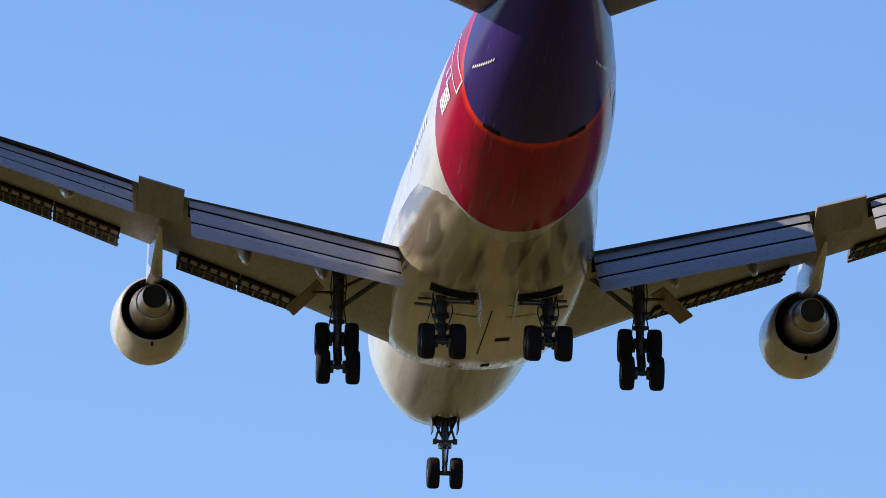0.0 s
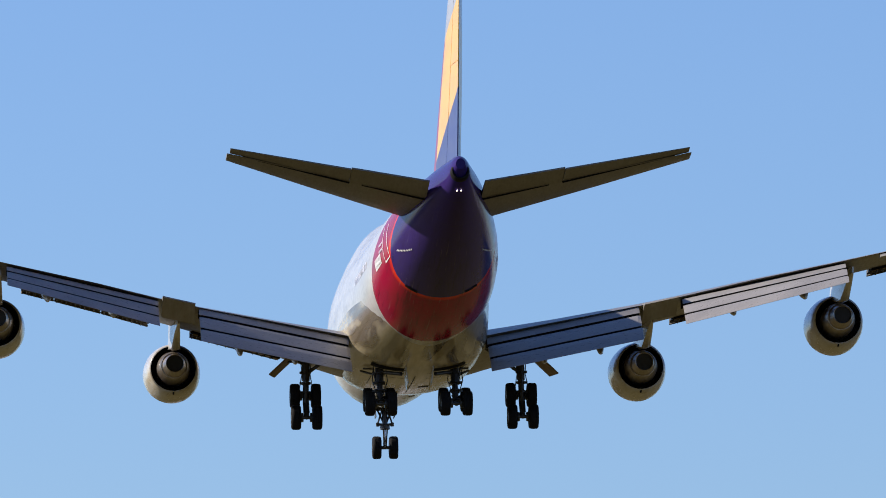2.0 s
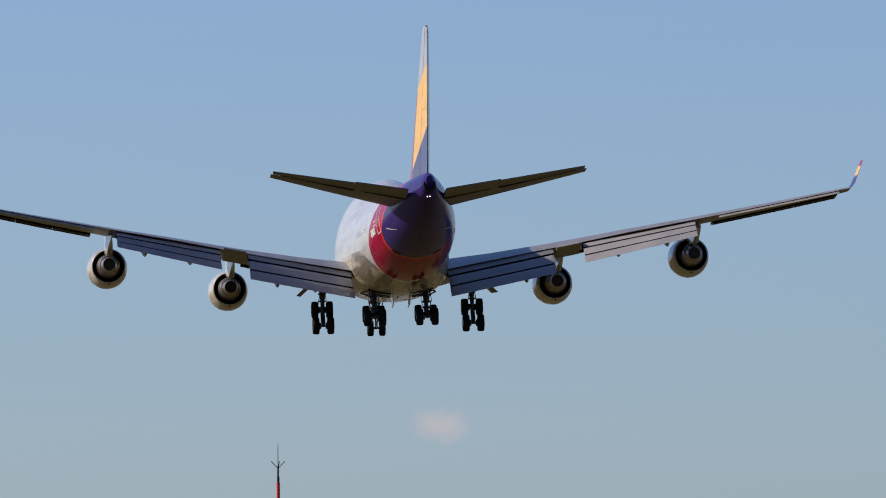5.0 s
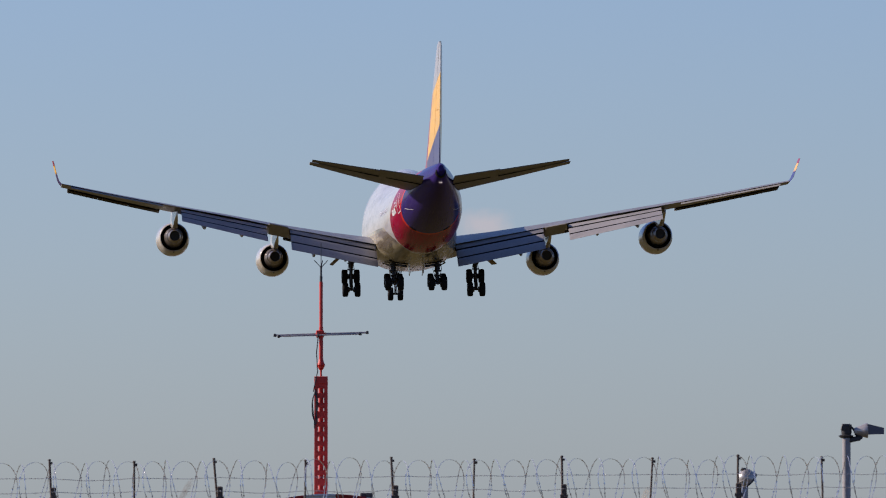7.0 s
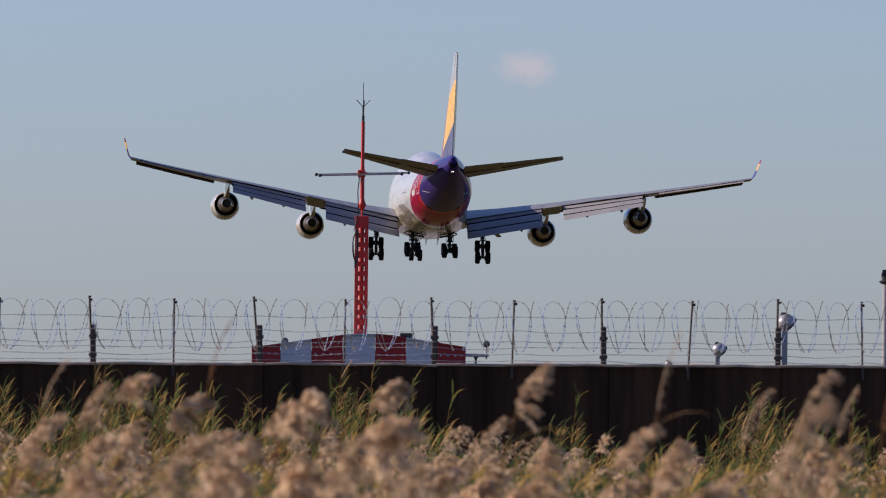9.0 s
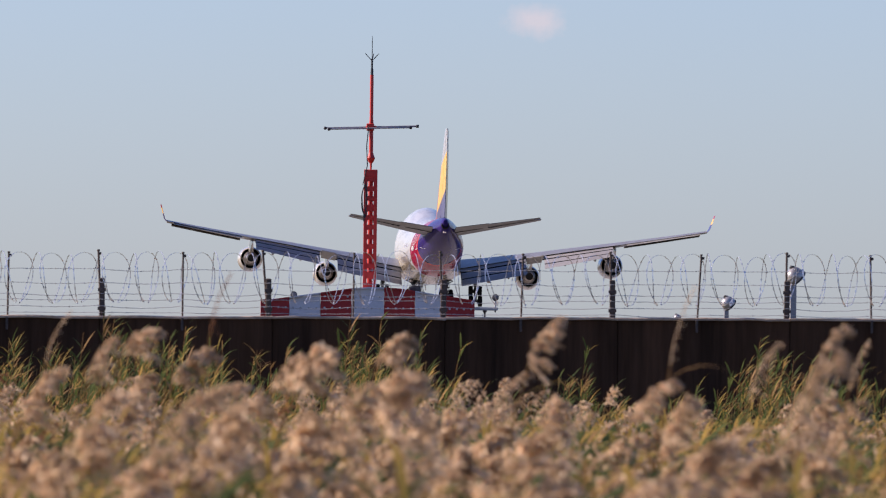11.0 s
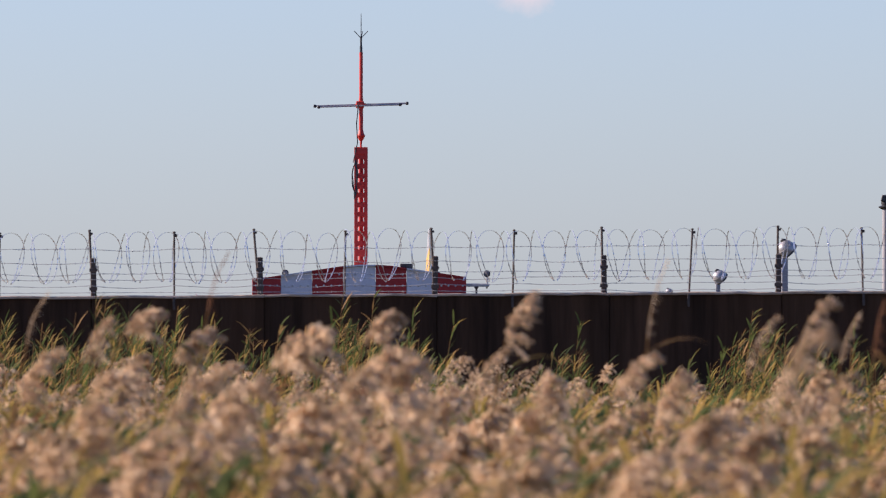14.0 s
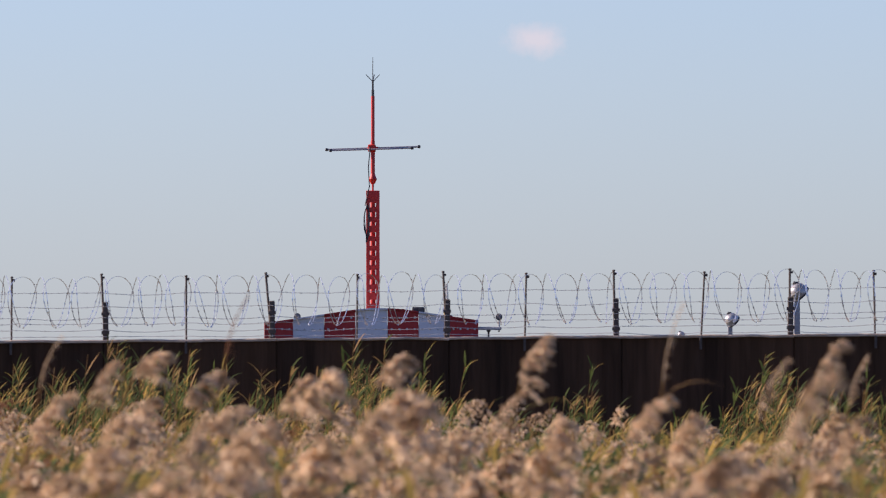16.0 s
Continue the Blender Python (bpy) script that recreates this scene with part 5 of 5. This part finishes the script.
class Tuft:
    """Quads gathered in arrays, with a material number each."""

    def __init__(self):
        self.v, self.q, self.m, self.n = [], [], [], 0

    def put(self, v, q, m):
        self.v.append(v)
        self.q.append(q + self.n)
        self.m.append(m)
        self.n += len(v)

    def strips(self, centre, width, mat):
        """Ribbons; centre and width: ribbons x rows x 3."""
        r, k = centre.shape[:2]
        v = np.stack([centre - width, centre + width], 2).reshape(-1, 3)
        i = (np.arange(r)[:, None] * 2 * k + np.arange(k - 1)[None, :] * 2).ravel()
        self.put(v, np.stack([i, i + 1, i + 3, i + 2], 1), np.full(len(i), mat))

    def merged(self):
        return np.concatenate(self.v), np.concatenate(self.q), np.concatenate(self.m)


def quad_mesh(name, v, q, mat):
    me = bpy.data.meshes.new(name)
    me.vertices.add(len(v))
    me.vertices.foreach_set("co", v.astype(np.float32).ravel())
    me.loops.add(q.size)
    me.loops.foreach_set("vertex_index", q.astype(np.int32).ravel())
    me.polygons.add(len(q))
    me.polygons.foreach_set("loop_start", np.arange(0, q.size, 4, dtype=np.int32))
    for k in PLANT:
        me.materials.append(M[k])
    me.polygons.foreach_set("material_index", mat.astype(np.int32))
    me.update(calc_edges=True)
    return me


def unit(a):
    return a / (np.linalg.norm(a, axis=-1, keepdims=True) + 1e-9)


def add_plume(t, rg, base, lean, length, wide, mat, strands):
    """A nodding panicle: tufts of short strands along side branches of a bent axis."""
    bend = lean * length

    def axis(u):
        return np.array(base) + np.stack([bend * u ** 1.6, 0.1 * bend * u, length * (u - 0.3 * abs(lean) * u ** 2.4)], -1)
    t.strips(axis(np.linspace(0, 1, 7))[None], np.tile([0.003, 0.002, 0], (1, 7, 1)), mat)
    # side branches droop to the lee side; short spikelets stand off each of them
    n = 18
    lee = np.sign(lean)
    at = np.linspace(0.02, 0.95, n) + rg.normal(size=n) * 0.02
    out = unit(rg.normal(size=(n, 3)) * [0.55, 0.75, 0.35] + np.array([0.75 * lee, 0, 0.75]))
    long = wide * (1.75 - 1.05 * at) * rg.uniform(0.6, 1.25, n)
    pick = rg.integers(0, n, strands)
    v = rg.uniform(0.1, 1, strands)[:, None]
    l, o = long[pick][:, None], out[pick]
    droop = np.array([0.35 * lee, 0, -0.75])
    p = axis(np.clip(at, 0, 1))[pick] + o * l * v + droop * l * v ** 2
    run = unit(o + 2 * droop * v)
    d = unit(run + 0.75 * rg.normal(size=(strands, 3)))
    k = (wide * rg.uniform(0.16, 0.42, strands))[:, None]
    c = np.stack([p, p + d * k * 0.55, p + d * k + np.array([0.1 * lee, 0, -0.2]) * k], 1)
    sd = unit(np.cross(d, rg.normal(size=(strands, 3))))
    w = (rg.uniform(0.0045, 0.0095, strands) * (wide / 0.09))[:, None]
    t.strips(c, np.stack([sd * w * 0.6, sd * w, sd * w * 0.4], 1), mat)


def add_blades(t, rg, base, n, mat, long=(0.25, 0.55), wide=(0.014, 0.03), spread=1.2, droop=0.42):
    """Arching leaves from points of the stem."""
    if not n:
        return
    u = np.linspace(0, 1, 5)[None, :, None]
    h = np.where(rg.random(n) < 0.7, rg.uniform(-spread, spread, n), rg.uniform(0, 6.28, n))
    out = np.stack([np.cos(h), np.sin(h), 0 * h], -1)[:, None, :]
    side = np.stack([-np.sin(h), np.cos(h), 0.25 + 0 * h], -1)[:, None, :]
    l, rise = rg.uniform(*long, n)[:, None, None], (rg.uniform(0.45, 0.95, n) + 0.42 - droop)[:, None, None]
    c = base[:, None, :] + out * l * u * (1 - rise * 0.5) + np.array([0, 0, 1.0]) * l * (rise * u - droop * u ** 2.2)
    w = side * rg.uniform(*wide, n)[:, None, None] * 0.5 * np.array([0.5, 1, 0.95, 0.6, 0.08])[None, :, None]
    t.strips(c, w, mat)


def make_reed(rg, height, lean, plume_mat, length, wide, strands, leaves, long=(0.25, 0.55), apart=False, broad=(0.014, 0.03), droop=0.42):
    """One reed at the origin; leaves: counts for straw, green and yellowing ones. apart: stalk, leaves and plume by themselves."""
    t = Tuft()
    foliage, plume = (Tuft(), Tuft()) if apart else (t, t)
    u = np.linspace(0, 1, 6)

    def stem(f):
        return np.stack([lean * 0.22 * height * f ** 2, 0 * f, (height - length * 0.75) * f], -1)
    t.strips(stem(u)[None], np.tile([0.005, 0, 0], (1, 6, 1)), 2)
    t.strips(stem(u)[None], np.tile([0, 0.005, 0], (1, 6, 1)), 2)
    for mat, n in zip((2, 3, 4), leaves):
        add_blades(foliage, rg, stem(rg.uniform(0.3, 0.98, n)), n, mat, long, broad, droop=droop)
    if strands:
        add_plume(plume, rg, stem(np.array([1.0]))[0], lean, length, wide, plume_mat, strands)
    return (t.merged(), foliage.merged(), plume.merged()) if apart else t.merged()


def scatter(rg, kinds, places):
    """Copies of the kinds at places (x, y, height); kinds stand 1.5 m high."""
    t = Tuft()
    for x, y, h in places:
        v, q, m = kinds[rg.integers(0, len(kinds))]
        a = rg.normal() * 0.35
        k = rg.uniform(0.85, 1.15)
        w = v.copy()
        w[:, 2] += h - 1.5
        w[:, 0], w[:, 1] = x + k * (v[:, 0] * math.cos(a) - v[:, 1] * math.sin(a)), y + k * (v[:, 0] * math.sin(a) + v[:, 1] * math.cos(a))
        t.put(w, q, m)
    return t.merged()


SWAYING = []


def sway(ob, x, y, label, swing, rg, kind="stuff", group=""):
    rest = Matrix.Translation((x, y, 0))
    ob.matrix_world = rest
    tagged(ob, label, "reeds" if kind else "reed", group, kind)
    SWAYING.append((ob, rest, swing, rg.uniform(0, 6.28), rg.uniform(1.7, 2.6)))


def reed_beds():
    """The reed bed in sheaves that sway each on its own."""
    rg = np.random.default_rng(4)
    plumed = [make_reed(rg, 1.5, rg.uniform(0.35, 0.95), 0, rg.uniform(0.24, 0.36), rg.uniform(0.09, 0.145), 420, (1, 1, 4)) for i in range(24)]
    far = [make_reed(rg, 1.5, rg.uniform(0.35, 0.95), 0 if i % 17 else 1, rg.uniform(0.24, 0.36), rg.uniform(0.075, 0.12), 210, (1, 1, 3)) for i in range(18)]
    leafy = [make_reed(rg, 1.5, rg.uniform(-0.1, 0.4), 0, 0.2, 0.08, 0, (5, 5, 6), (0.3, 0.65), broad=(0.022, 0.042)) for i in range(12)]
    leafy += [make_reed(rg, 1.5, rg.uniform(0.0, 0.4), 0, 0.2, 0.08, 0, (0, 6, 1), (0.4, 0.8), broad=(0.04, 0.06)) for i in range(4)]
    y = 38.0
    while y < 128:
        near = y < 70
        step = 8 if near else 12
        half = y * 0.0500 + 1.1
        n = 2 if near else 3
        for k in range(n):
            x0, x1 = -half + 2 * half * k / n, -half + 2 * half * (k + 1) / n
            cx, cy = (x0 + x1) / 2, y + step / 2
            area = (x1 - x0) * step
            spots = []
            for _ in range(int(area * (BED_NEAR if near else BED_FAR))):
                px, py = rg.uniform(x0, x1), rg.uniform(y, y + step)
                patch = noise.noise(Vector((px * 0.75, py * 0.2, 3.3)))
                spots.append((px - cx, py - cy, max(0.75, BED_TOP - 0.0006 * (py - 38) + 0.42 * patch + rg.normal() * 0.22 - 0.24 * min(1.0, max(0.0, px / 1.6)))))
            t = Tuft()
            t.put(*scatter(rg, plumed if near else far, spots))
            leaf = [(rg.uniform(x0, x1) - cx, rg.uniform(y, y + step) - cy, rg.uniform(0.85, BED_TOP + 0.2)) for _ in range(int(area * 3.8))]
            t.put(*scatter(rg, leafy, leaf))
            sway(new("reed_bed", quad_mesh("reed_bed", *t.merged())), cx, cy, "dense bed of tan plumed reeds with green leaves", rg.uniform(0.5, 1.0), rg)
        y += step


BED_TOP, BED_NEAR, BED_FAR = 1.16, 1.4, 1.0


def wall_reeds():
    """Green reeds along the foot of the wall."""
    rg = np.random.default_rng(9)
    green = [make_reed(rg, 1.5, rg.uniform(-0.1, 0.5), 0, 0.25, 0.06, 0, (2, 8, 3), (0.24, 0.46), broad=(0.018, 0.034), droop=0.27) for i in range(16)]
    for k in range(6):
        x0, x1 = -11 + 22 * k / 6, -11 + 22 * (k + 1) / 6
        cx, cy = (x0 + x1) / 2, 160.0
        spots = []
        for _ in range(250):
            px, py = rg.uniform(x0, x1), rg.uniform(-24, 14.3)
            patch = noise.noise(Vector((px * 0.6, 7.7, 1.1))) + 0.5 * noise.noise(Vector((px * 2.1, 2.7, 1.1)))
            if px > 0.5 and rg.random() < 0.3:
                continue
            spots.append((px - cx, py, max(0.9, 1.60 + 0.85 * patch + rg.normal() * 0.30 + (0.08 if px < 0 else -0.12))))
        sway(new("wall_reeds", quad_mesh("wall_reeds", *scatter(rg, green, spots))), cx, cy, "green leafy reeds along the foot of the wall", 0.35, rg)


# single tall reeds: x, distance, height of tip, lean, plume length, plume width, kind
TALL = ((-0.40, 60, 1.92, 0.75, 0.24, 0.105, 0), (-0.42, 57, 1.70, 0.8, 0.28, 0.12, 0), (0.45, 60, 2.00, 0.45, 0.34, 0.09, 0), (-1.90, 60, 1.95, 0.9, 0.20, 0.09, 0),
        (-1.55, 60, 1.82, 0.8, 0.26, 0.10, 0), (1.27, 58, 2.12, 0.25, 0.50, 0.020, 0), (-1.42, 60, 2.22, 0.3, 0.40, 0.020, 1), (-2.42, 60, 2.00, 0.4, 0.36, 0.022, 0),
        (1.93, 52, 1.92, 0.45, 0.40, 0.06, 0), (2.35, 48, 1.78, 0.5, 0.40, 0.055, 0), (1.70, 54, 1.84, 0.45, 0.36, 0.04, 0), (-2.08, 58, 1.85, 0.5, 0.30, 0.07, 0),
        (2.40, 60, 1.88, 0.35, 0.34, 0.03, 0), (0.30, 62, 1.70, 0.6, 0.32, 0.06, 0), (-0.77, 56, 1.80, 0.8, 0.28, 0.09, 0), (-2.30, 55, 1.66, 0.6, 0.34, 0.10, 0), (1.05, 55, 1.66, 0.7, 0.32, 0.09, 0), (1.06, 31, 1.72, 0.5, 0.36, 0.07, 0),
        (2.52, 57, 1.92, 0.2, 0.34, 0.03, 1), (-0.98, 59, 1.78, 0.7, 0.26, 0.08, 0))


def tall_reeds():
    rg = np.random.default_rng(21)
    for x, y, h, lean, length, wide, kind in TALL:
        pieces = make_reed(rg, h + 0.1 * length, lean, kind, length, wide, int(260 + 3600 * wide), (1, 1, 1), apart=True)
        reed = new("reed")
        sway(reed, x, y, "tall russet reed with a slim plume" if kind else "tall reed with a nodding tan plume", rg.uniform(1.3, 2.4), rg, "", "tall single reeds")
        for name, (v, q, m) in zip(("stalk", "leaves", "plume"), pieces):
            v[:, 0] -= lean * (0.22 * h + length * 0.5)
            ob = new(name, quad_mesh(name, v, q, m))
            ob.parent = reed


reed_beds()
wall_reeds()
tall_reeds()


# ---- what moves ----
def motions():
    walk(AIR, [(t, pose(x, y, z, 0, 0, a) @ pose(0, 0, 0, b) @ pose(0, 0, 0, 0, c)) for t, x, y, z, a, b, c in AIRLINER_ROWS])
    for ob, rest, swing, phase, period in SWAYING:
        rows = []
        for i in range(41):
            t = 0.4 * i
            w = 2 * math.pi * t / period + phase
            gust = 0.7 + 0.3 * math.sin(0.9 * t + 2 * phase)
            rows.append((t, rest @ pose(0, 0, 0, 0.25 * swing * math.cos(0.8 * w), swing * gust * (0.3 + math.sin(w)))))
        walk(ob, rows)


motions()
